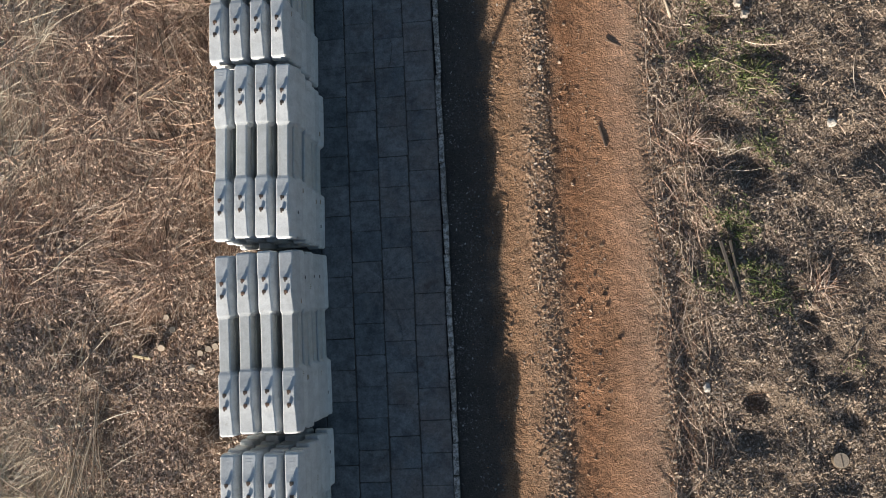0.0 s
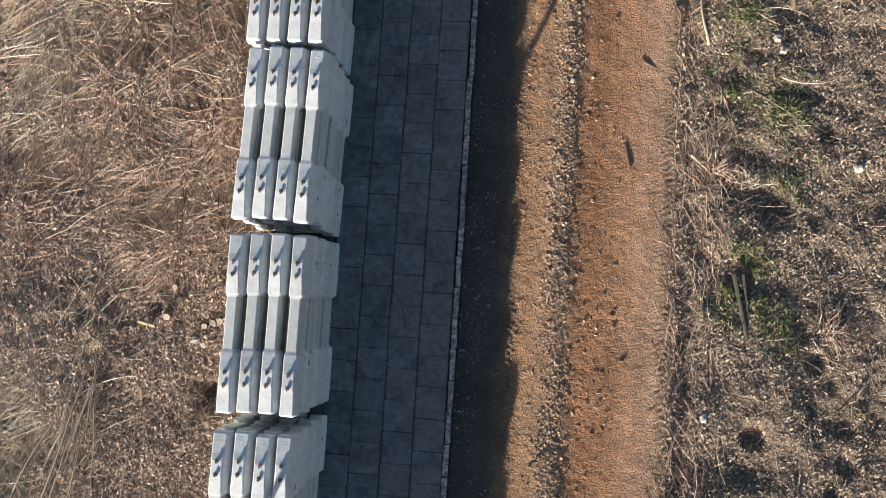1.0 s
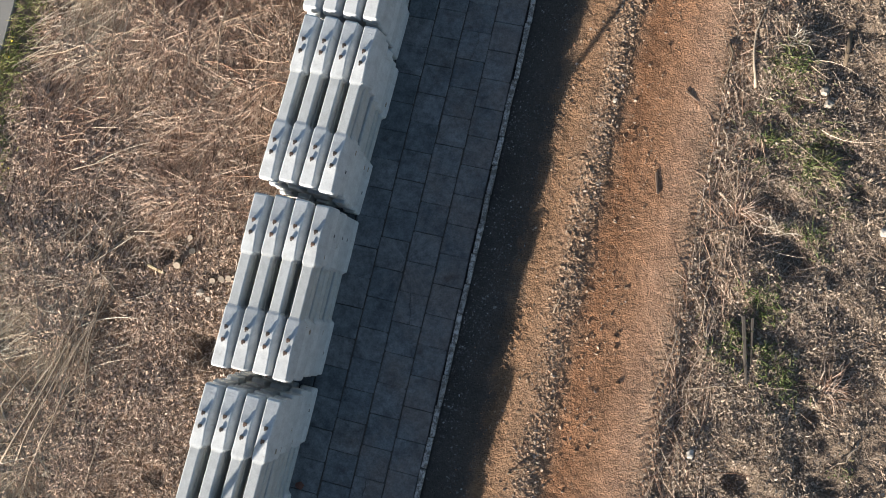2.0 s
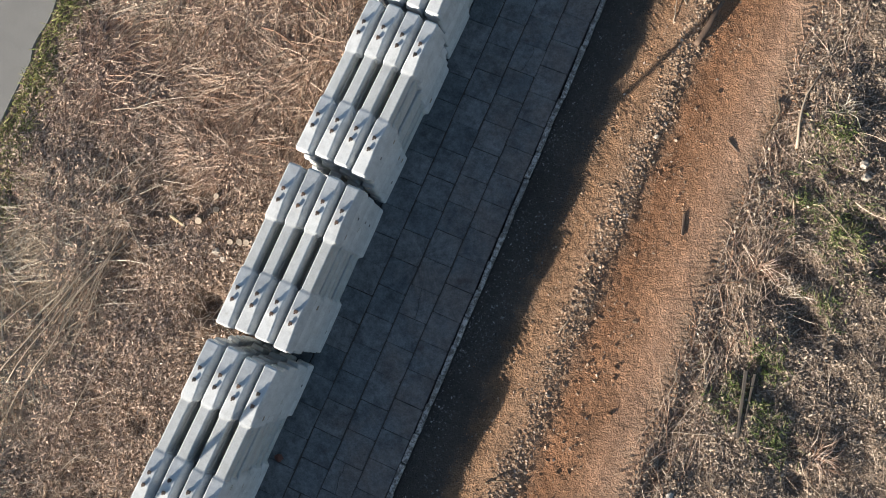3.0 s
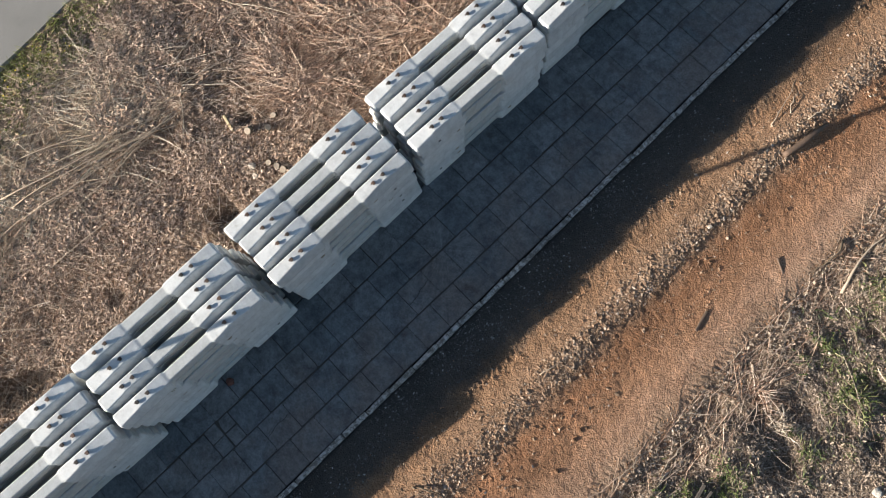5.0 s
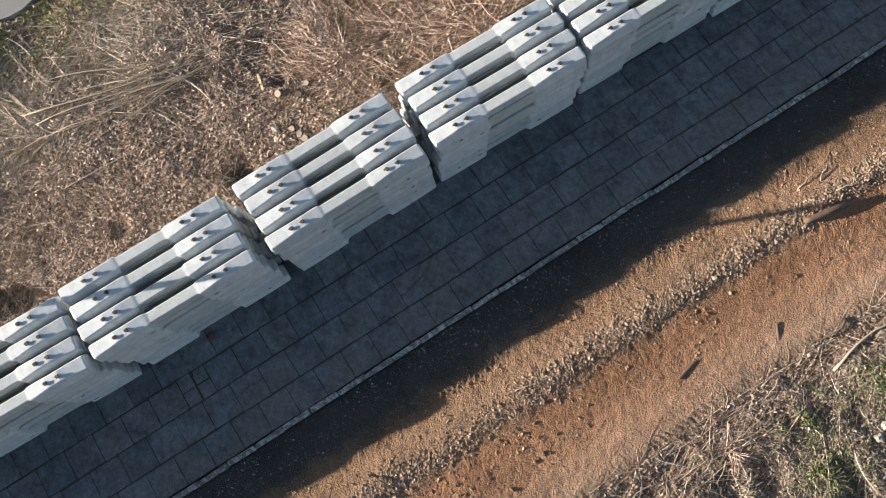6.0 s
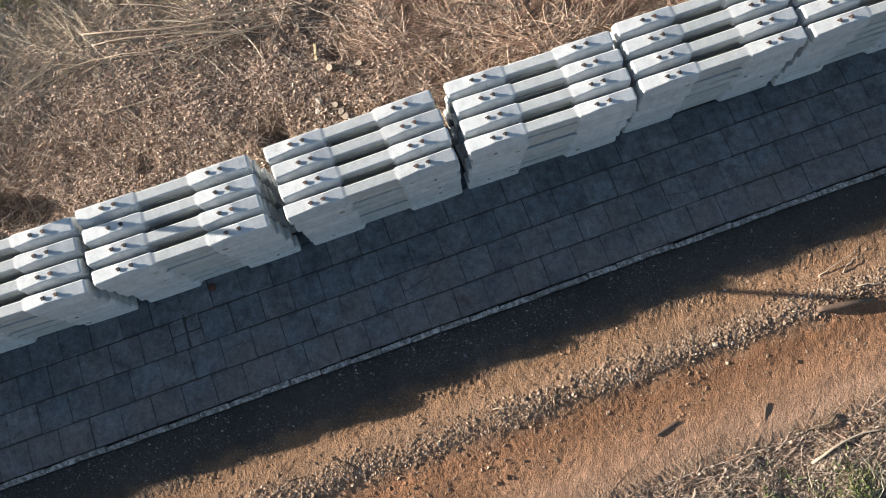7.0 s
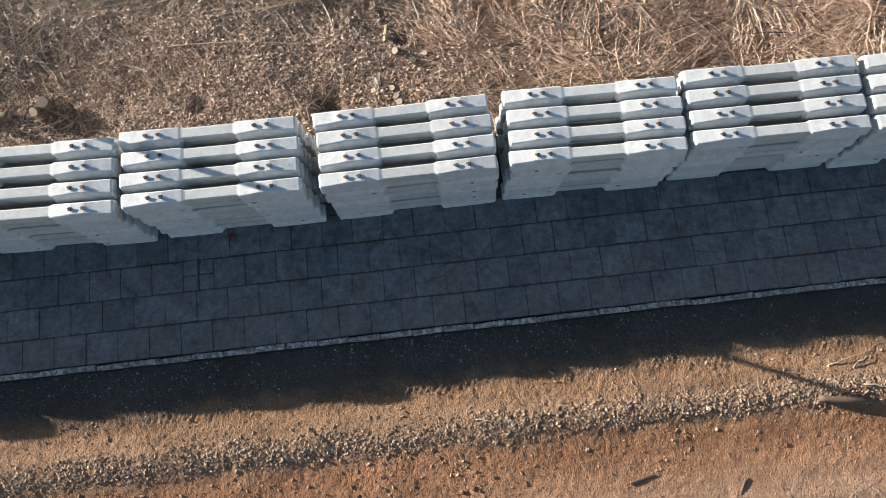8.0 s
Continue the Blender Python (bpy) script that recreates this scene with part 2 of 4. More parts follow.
# ---- mesh helpers ----
def mesh_of(name, verts, loops, sizes, material, smooth=False):
    """A mesh from arrays: places, the corners of all faces in a row, and the corners each face has."""
    me = bpy.data.meshes.new(name)
    verts, loops, sizes = np.asarray(verts, np.float32), np.asarray(loops, np.int32), np.asarray(sizes, np.int32)
    me.vertices.add(len(verts))
    me.vertices.foreach_set("co", verts.ravel())
    me.loops.add(len(loops))
    me.loops.foreach_set("vertex_index", loops)
    me.polygons.add(len(sizes))
    me.polygons.foreach_set("loop_start", np.concatenate(([0], np.cumsum(sizes)[:-1])).astype(np.int32))
    me.polygons.foreach_set("use_smooth", np.full(len(sizes), smooth))
    me.update(calc_edges=True)
    me.validate()
    me.materials.append(material)
    return me


def bm_mesh(name, bm, material, smooth=False):
    me = bpy.data.meshes.new(name)
    bmesh.ops.recalc_face_normals(bm, faces=bm.faces)
    for f in bm.faces:
        f.smooth = smooth
    bm.to_mesh(me)
    bm.free()
    me.materials.append(material)
    return me


def part(name, data, parent, m=None, label=""):
    ob = new(name, data)
    ob.parent = parent
    if m is not None:
        ob.matrix_basis = m
    return tagged(ob, label)


def block(sx, sy, sz, bevel=0.006, segments=1, jitter=0.0, seed=0):
    """A bevelled block that stands on z = 0, centred in x and y."""
    bm = bmesh.new()
    bmesh.ops.create_cube(bm, size=1)
    r = random.Random(seed)
    for v in bm.verts:
        v.co = Vector((v.co.x * sx, v.co.y * sy, (v.co.z + 0.5) * sz)) + Vector((r.uniform(-jitter, jitter), r.uniform(-jitter, jitter), r.uniform(-jitter, jitter)))
    if bevel:
        bmesh.ops.bevel(bm, geom=bm.edges[:], offset=bevel, segments=segments, affect="EDGES", profile=0.5)
    return bm


class Lattice:
    """Smooth random values over the plane."""

    def __init__(self, seed, cell):
        self.v = np.random.default_rng(seed).random((256, 256))
        self.cell = cell

    def __call__(self, x, y):
        x, y = np.asarray(x) / self.cell + 97.3, np.asarray(y) / self.cell + 61.7
        i, j = np.floor(x).astype(int), np.floor(y).astype(int)
        a, b = x - i, y - j
        a, b = a * a * (3 - 2 * a), b * b * (3 - 2 * b)
        g = lambda p, q: self.v[p % 256, q % 256]
        return (g(i, j) * (1 - a) + g(i + 1, j) * a) * (1 - b) + (g(i, j + 1) * (1 - a) + g(i + 1, j + 1) * a) * b - 0.5


L_BIG, L_MID, L_SMALL, L_FINE, L_DIR, L_DIR2, L_COVER = (Lattice(11, 2.3), Lattice(12, 0.7), Lattice(13, 0.22), Lattice(14, 0.08),
                                                       Lattice(15, 1.6), Lattice(16, 0.5), Lattice(17, 0.9))


def step(a, b, x):
    t = np.clip((x - a) / (b - a), 0, 1)
    return t * t * (3 - 2 * t)


HOLES = ((5.70, -2.14, 0.2, 0.2), (5.97, 1.30, 0.27, 0.16), (5.55, 2.2, 0.24, 0.14), (6.43, 3.2, 0.2, 0.11), (6.08, 3.2, 0.2, 0.10), (5.54, 3.77, 0.14, 0.14), (6.73, 2.54, 0.16, 0.14), (6.55, -0.98, 0.16, 0.12),
         (6.36, -0.54, 0.13, 0.08), (6.5, -1.68, 0.13, 0.08), (7.0, -1.95, 0.14, 0.07), (7.02, -2.5, 0.16, 0.07), (4.71, -0.6, 0.14, 0.12), (4.69, 1.3, 0.13, 0.12), (4.47, 0.3, 0.12, 0.10),
         (-5.8, 1.21, 0.2, 0.12), (-4.32, 1.17, 0.15, 0.15), (-5.33, -1.04, 0.15, 0.15), (-4.06, -0.81, 0.14, 0.17), (-3.88, -0.52, 0.13, 0.15), (-3.0, -2.2, 0.24, 0.24), 
         (-3.46, 3.45, 0.17, 0.13), (-6.38, 2.0, 0.14, 0.12), (-3.0, 1.23, 0.14, 0.12), (-3.2, -4.4, 0.18, 0.12),
         (-3.2, -6.7, 0.26, 0.3), (-3.1, -6.35, 0.24, 0.26))

L_CRUST, L_GRAIN = Lattice(18, 0.045), Lattice(19, 0.026)


def tread(x, y, at, half, period, slant):
    """The lug print of a tyre: slanting ridges across a band along y."""
    d = x - at
    wave = 0.5 + 0.5 * np.sin(2 * np.pi * (y + slant * np.abs(d)) / period + 2.0 * L_MID(x, y))
    return np.exp(-(d / half) ** 4) * wave ** 2


def ground_z(x, y):
    """The height of the ground."""
    x, y = np.asarray(x, float), np.asarray(y, float)
    near = 1 - step(10, 14, np.maximum(np.abs(x), np.abs(y)))
    wob = L_MID(x * 0.5, y) * 0.12
    left = 1 - step(-2.6, -2.25, x)
    right = step(4.3, 5.0, x + wob)
    track = (1 - left) * (1 - right)
    rough = 0.14 * L_BIG(x, y) + (0.10 + 0.06 * right) * L_MID(x, y) + (0.050 + 0.032 * right) * L_SMALL(x, y) + 0.024 * L_FINE(x, y)
    for hx, hy, hr, hd in HOLES:
        rough = rough - hd * np.exp(-(((x - hx) ** 2 + (y - hy) ** 2) / (hr * hr)) ** 2)
    z = (left + right) * rough * (0.12 + 0.88 * step(-8.4, -7.4, x))
    ridge = 0.045 * np.exp(-((x + wob - 2.66) / 0.2) ** 2)
    ruts = -0.035 * np.exp(-((x + wob - 2.05) / 0.25) ** 2) - 0.03 * np.exp(-((x + wob - 3.55) / 0.35) ** 2) + 0.03 * np.exp(-((x + wob - 4.28) / 0.16) ** 2)
    t = ridge + ruts + 0.02 * L_MID(x, y * 0.3) + 0.008 * L_SMALL(x, y) + 0.012 * L_FINE(x, y) - 0.028 * np.clip(0.6 + 1.6 * L_MID(y, x), 0.0, 1.0) * step(2.84, 3.02, x + wob + 0.15 * L_SMALL(x, y)) * (1 - step(3.0, 3.7, x + wob))
    crust = np.clip(0.75 + 1.1 * L_MID(x + 5, y * 0.6) + 0.5 * L_SMALL(x, y + 4), 0.15, 1.3)
    t = t + crust * ((0.014 - 0.006 * step(2.8, 3.1, x)) * L_CRUST(x, y) + (0.012 - 0.004 * step(2.8, 3.1, x)) * L_GRAIN(x, y))
    worn = np.clip(0.55 + 1.6 * L_MID(x * 0.3 + 9, y * 0.7), 0.0, 1.0)
    t = t + worn * (0.012 * tread(x, y, 1.93, 0.16, 0.10, 0.6) + 0.006 * tread(x, y, 3.06, 0.10, 0.085, 0.5) + 0.013 * tread(x, y, 4.33, 0.16, 0.105, 0.7))
    z = z + track * t * step(1.12, 1.5, x)
    gate = (0.12 + 0.88 * step(0.3, -1.0, y)) * np.clip(0.8 + 1.0 * L_MID(y, x), 0.3, 1.2)
    z = z + gate * (0.05 * np.exp(-((x + wob - 4.46) / 0.07) ** 2) - 0.16 * np.exp(-((x + wob - 4.68) / 0.09) ** 2))
    under = step(-2.3, -2.1, x) * (1 - step(1.09, 1.13, x))
    return (z * (1 - under)) * near - 0.02 - 0.08 * under


# ---- ground ----
def axis(a, b, n):
    fine = np.linspace(a, b, n)
    far = np.array([1.5, 4, 9, 20, 50, 120, 400, 1500])
    return np.concatenate((a - far[::-1], fine, b + far))


def make_ground():
    xs, ys = axis(-9.6, 9.4, 320), axis(-9.6, 9.6, 720)
    xs = np.concatenate((xs[xs < 1.2], np.linspace(1.2, 4.75, 190), xs[xs > 4.75]))
    gx, gy = np.meshgrid(xs, ys, indexing="ij")
    gz = ground_z(gx, gy)
    v = np.stack((gx, gy, gz), -1).reshape(-1, 3)
    n, m = len(xs), len(ys)
    i = (np.arange(n - 1)[:, None] * m + np.arange(m - 1)[None, :]).ravel()
    q = np.stack((i, i + m, i + m + 1, i + 1), -1)
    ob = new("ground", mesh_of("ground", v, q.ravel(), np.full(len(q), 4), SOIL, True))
    tagged(ob, "brown litter-strewn soil with an orange dirt track and gravel", "ground", kind="structure")


make_ground()


def road_edge(y):
    """Where the asphalt ends, at that y."""
    return -8.12 - 0.062 * np.clip(y, -10, 10) + 0.12 * L_MID(y * 0 + 3, y) + 0.08 * L_SMALL(y * 0 + 3, y)


def make_road():
    """A worn asphalt road with a ragged edge."""
    ys = np.linspace(-60, 60, 481)
    edge = road_edge(ys)
    cols = [edge + 0.03, edge - 0.02, edge * 0 - 9.6, edge * 0 - 11.2, edge * 0 - 13.2, edge * 0 - 13.3]
    zs = [-0.12, -0.002, 0.02, 0.03, 0.01, -0.2]
    v = np.stack([np.stack((c, ys, ys * 0 + z), -1) for c, z in zip(cols, zs)], 0)
    n, m = v.shape[:2]
    i = (np.arange(n - 1)[:, None] * m + np.arange(m - 1)[None, :]).ravel()
    q = np.stack((i, i + 1, i + m + 1, i + m), -1)
    ob = new("road", mesh_of("road", v.reshape(-1, 3), q.ravel(), np.full(len(q), 4), ASPHALT))
    tagged(ob, "pale grey asphalt road with a ragged edge", "road", kind="structure")


make_road()


# ---- stacks of sleepers ----
def sleeper_body():
    """A concrete sleeper along y: two end blocks that fall away from the rail seats, and a narrow waist."""
    rows = [(1.29, 0.118, 0.074, 0.163), (1.283, 0.134, 0.086, 0.171), (1.262, 0.146, 0.096, 0.178), (1.0, 0.151, 0.088, 0.200), (0.89, 0.151, 0.080, 0.215), (0.69, 0.151, 0.080, 0.213),
            (0.52, 0.150, 0.090, 0.193), (0.435, 0.148, 0.091, 0.185), (0.418, 0.138, 0.089, 0.183), (0.392, 0.100, 0.077, 0.178), (0.37, 0.084, 0.072, 0.175)]   # y, half base, half top, height
    rows = rows + [(-y, b, t, h) for y, b, t, h in reversed(rows)]
    bm = bmesh.new()
    rings = []
    for y, b, t, h in rows:
        ring = [(-b, 0.0), (-b, 0.03), (-t - 0.010, h - 0.012), (-t + 0.006, h), (t - 0.006, h), (t + 0.010, h - 0.012), (b, 0.03), (b, 0.0)]
        rings.append([bm.verts.new((x, y, z)) for x, z in ring])
    for a, b in zip(rings, rings[1:]):
        for k in range(8):
            bm.faces.new((a[k], a[(k + 1) % 8], b[(k + 1) % 8], b[k]))
    bm.faces.new(rings[0])
    bm.faces.new(rings[-1])
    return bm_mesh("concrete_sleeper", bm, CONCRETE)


def joined(name, blocks, material):
    """Several blocks, each with its place, in one mesh."""
    bm = bmesh.new()
    for b, at in blocks:
        me = bpy.data.meshes.new("tmp")
        bmesh.ops.transform(b, matrix=at, verts=b.verts)
        b.to_mesh(me)
        b.free()
        bm.from_mesh(me)
        bpy.data.meshes.remove(me)
    return bm_mesh(name, bm, material)


def anchor_mesh():
    """A cast rail anchor: a foot, a stem and a hooked head."""
    return joined("rail_anchor", ((block(0.054, 0.034, 0.010, 0.003), pose(0, 0, 0)), (block(0.034, 0.030, 0.016, 0.004), pose(0.002, 0, 0.006)),
                                  (block(0.054, 0.046, 0.014, 0.004), pose(0.005, 0, 0.015, 0, 8, 0))), RUST)


def insert_mesh():
    bm = block(0.022, 0.040, 0.012, 0.003)
    return bm_mesh("plastic_insert", bm, INSERT)


def stamp_mesh():
    """Three thin moulded lines and a short one across them."""
    return joined("moulded_mark", ((block(0.100, 0.007, 0.0014, 0.0), pose(0, 0, 0.0002)), (block(0.090, 0.006, 0.0014, 0.0), pose(0, -0.045, 0.0004)),
                                   (block(0.006, 0.036, 0.0014, 0.0), pose(-0.047, -0.022, 0.0003))), STAMP)


BODY, ANCHOR, INSERT_ME, STAMP_ME = sleeper_body(), anchor_mesh(), insert_mesh(), stamp_mesh()


def make_sleeper(stamped):
    ob = tagged(new("concrete_sleeper", BODY), "pale grey precast concrete railway sleeper stacked with others", "railway sleeper", "stacked sleepers")
    for y in (0.885, 0.70, -0.70, -0.885):
        a = part("rail_anchor", ANCHOR, ob, pose(0, y, 0.211, 0, 0, 0), "rusty cast-iron rail anchor")
        part("plastic_insert", INSERT_ME, a, pose(-0.008, -0.024, 0.0), "orange-brown plastic insert")
    if stamped:
        part("moulded_mark", STAMP_ME, ob, pose(0, 1.21, 0.1818, -4.8, 0, 0), "moulded grey mark")
    return ob


def mark_mesh():
    """Three short bars of paint."""
    return joined("painted_mark", [(block(0.05, 0.012, 0.003, 0.0), pose(0.01 * (k % 2), 0.03 * k, 0)) for k in range(3)], plain_mat("faded_paint", (0.27, 0.27, 0.19)))


SOCKET_ME = bm_mesh("lifting_socket", block(0.026, 0.05, 0.003, 0.001), plain_mat("dark_socket", (0.10, 0.10, 0.105)))
MARK_ME = mark_mesh()
BATTEN_ME = bm_mesh("wooden_batten", block(1.20, 0.07, 0.045, 0.004), BATTEN)
PITCH, LAYERS, PER, LOWEST = 0.243, 7, 4, 0.025
STACKS = [(-1.53, -17.3, 0.3, 0), (-1.44, -14.5, -1.0, 0), (-1.54, -11.78, -2.6, 0), (-1.42, -9.06, -2.0, 0), (-1.525, -6.42, -1.6, 0.03), (-1.53, -3.745, -0.5, 0.10),
          (-1.535, -0.905, 0.3, 0.05), (-1.53, 1.885, -1.3, -0.02), (-1.555, 4.56, -0.6, 0.03), (-1.50, 7.26, -0.4, 0), (-1.53, 10.0, 0.2, 0)]   # x, y, turn, how far the lowest layer is pushed


def make_stacks():
    r = random.Random(5)
    plain, marked = make_sleeper(False), make_sleeper(True)
    used = {False: False, True: False}
    first_batten = None
    for s, (cx, cy, turn, push) in enumerate(STACKS):
        base = pose(cx, cy, 0, 0, 0, turn)
        for layer in range(LAYERS):
            top = layer == LAYERS - 1
            z = LOWEST + layer * PITCH
            ox, oy, ot = (0, 0, 0) if top else (r.uniform(-0.018, 0.012), r.uniform(-0.025, 0.025) + push * (1 - layer / (LAYERS - 1)), r.uniform(-0.4, 0.4))
            for by in (-0.565, 0.565):
                m = base @ pose(ox + r.uniform(-0.03, 0.03), by + oy, z - 0.045)
                if first_batten is None:
                    first_batten = tagged(new("wooden_batten", BATTEN_ME), "weathered wooden batten between layers of sleepers", "batten", "stack battens")
                    first_batten.matrix_basis = m
                else:
                    copy_thing(first_batten, m)
            for k in range(PER):
                has = s in (5, 7) and top
                m = base @ pose(ox + (k - (PER - 1) / 2) * 0.316 + r.uniform(-0.004, 0.004), oy + r.uniform(-0.02, 0.02) * (1 if top else 1.2), z, 0, 0, ot + r.uniform(-0.2, 0.2))
                src = marked if has else plain
                if not used[has]:
                    used[has] = True
                    src.matrix_basis = m
                    thing = src
                else:
                    thing = copy_thing(src, m)
                if k == PER - 1 and s in (4, 5, 6) and layer in (3, 5):
                    part("painted_mark", MARK_ME, thing, pose(0.1195, (0.72, -0.55)[layer == 5], 0.12, 0, 70.4, 0), "faded olive paint mark")
                elif k == PER - 1 and not top and r.random() < 0.45:
                    part("lifting_socket", SOCKET_ME, thing, pose(0.1195, r.choice((0.93, -0.93, 0.6)), 0.12, 0, 70.4, 0), "small dark socket")


make_stacks()


# ---- things ----
def stone_mesh(name, size, material, seed):
    bm = bmesh.new()
    bmesh.ops.create_icosphere(bm, subdivisions=2, radius=size)
    for v in bm.verts:
        v.co.x *= 1.25 if v.co.x * math.sin(seed) > 0 else 0.8
    for v in bm.verts:
        v.co *= 1 + 0.6 * noise.noise(v.co / size * 1.3 + Vector((seed, 0, 0)))
        v.co.z *= 0.65
    return bm_mesh(name, bm, material)


def tube(points, radii, sides=7):
    """A bent, tapering round bar through the points."""
    bm = bmesh.new()
    rings = []
    for k, p in enumerate(points):
        d = (Vector(points[min(k + 1, len(points) - 1)]) - Vector(points[max(k - 1, 0)])).normalized()
        a = d.orthogonal().normalized()
        b = d.cross(a)
        rings.append([bm.verts.new(Vector(p) + radii[k] * (a * math.cos(q) + b * math.sin(q))) for q in [2 * math.pi * i / sides for i in range(sides)]])
    for u, v in zip(rings, rings[1:]):
        for k in range(sides):
            bm.faces.new((u[k], u[(k + 1) % sides], v[(k + 1) % sides], v[k]))
    bm.faces.new(rings[0])
    bm.faces.new(rings[-1])
    return bm


def gz(x, y):
    return float(ground_z(x, y))


def make_branch(x0, y0, x1, y1, r0, material, label, lift=0.05, bow=0.1, seed=0):
    r = random.Random(seed)
    d = Vector((x1 - x0, y1 - y0, 0))
    side = Vector((-d.y, d.x, 0)).normalized()
    pts, rad = [], []
    for k in range(9):
        t = k / 8
        p = Vector((x0, y0, 0)) + d * t + side * (bow * math.sin(math.pi * t) * d.length * 0.3 + r.uniform(-0.02, 0.02))
        p.z = gz(p.x, p.y) + lift * math.sin(math.pi * min(1, t * 1.2)) + r0 * 0.6
        pts.append(p - Vector((x0, y0, 0)))
        rad.append(r0 * (1 - 0.7 * t) * 0.8)
    ob = new("dry_branch", bm_mesh("dry_branch", tube(pts, rad, 6), material, True))
    ob.location = (x0, y0, 0)
    return tagged(ob, label, "branch", "loose branches")


def make_log(x, y, length, radius, rz, tilt=0.0, label="short sawn log with a pale cut end"):
    ob = tagged(new("sawn_log"), label, "log", "sawn logs")
    ob.matrix_basis = pose(x, y, gz(x, y) + radius * 0.7, tilt, 0, rz)
    n = 7
    pts = [(0, -length / 2 + length * k / n, 0) for k in range(n + 1)]
    part("bark", bm_mesh("bark", tube(pts, [radius * (1 + 0.06 * math.sin(3 * k)) for k in range(n + 1)], 11), BARK, True), ob)
    for s in (-1, 1):
        part("cut_end", bm_mesh("cut_end", tube([(0, s * length / 2, 0), (0, s * (length / 2 + 0.004), 0)], [radius * 0.93] * 2, 11), CUT), ob, None, "pale sawn wood")
    return ob


def make_stump(x, y, radius, height, split=True, tilt=0.0, turn=0.0):
    ob = tagged(new("tree_stump"), "short sawn tree stump with a pale cut top" if split else "small sawn stub of wood with a pale cut face", "tree stump", "" if split else "sawn stubs")
    ob.matrix_basis = pose(x, y, gz(x, y) - 0.02, 0, 0, turn) @ pose(0, 0, 0, tilt)
    part("bark", bm_mesh("bark", tube([(0, 0, 0), (0, 0, height * 0.3), (0, 0, height)], [radius * 1.2, radius * 1.05, radius], 13), BARK, True), ob)
    part("cut_top", bm_mesh("cut_top", tube([(0, 0, height), (0, 0, height + 0.005)], [radius * 0.92] * 2, 13), CUT), ob, None, "pale sawn wood")
    if split:
        part("split", bm_mesh("split", block(0.012, radius * 1.5, 0.003, 0.0), DARKWOOD), ob, pose(0.01, 0, height + 0.0055, 0, 0, 8), "dark crack in the wood")


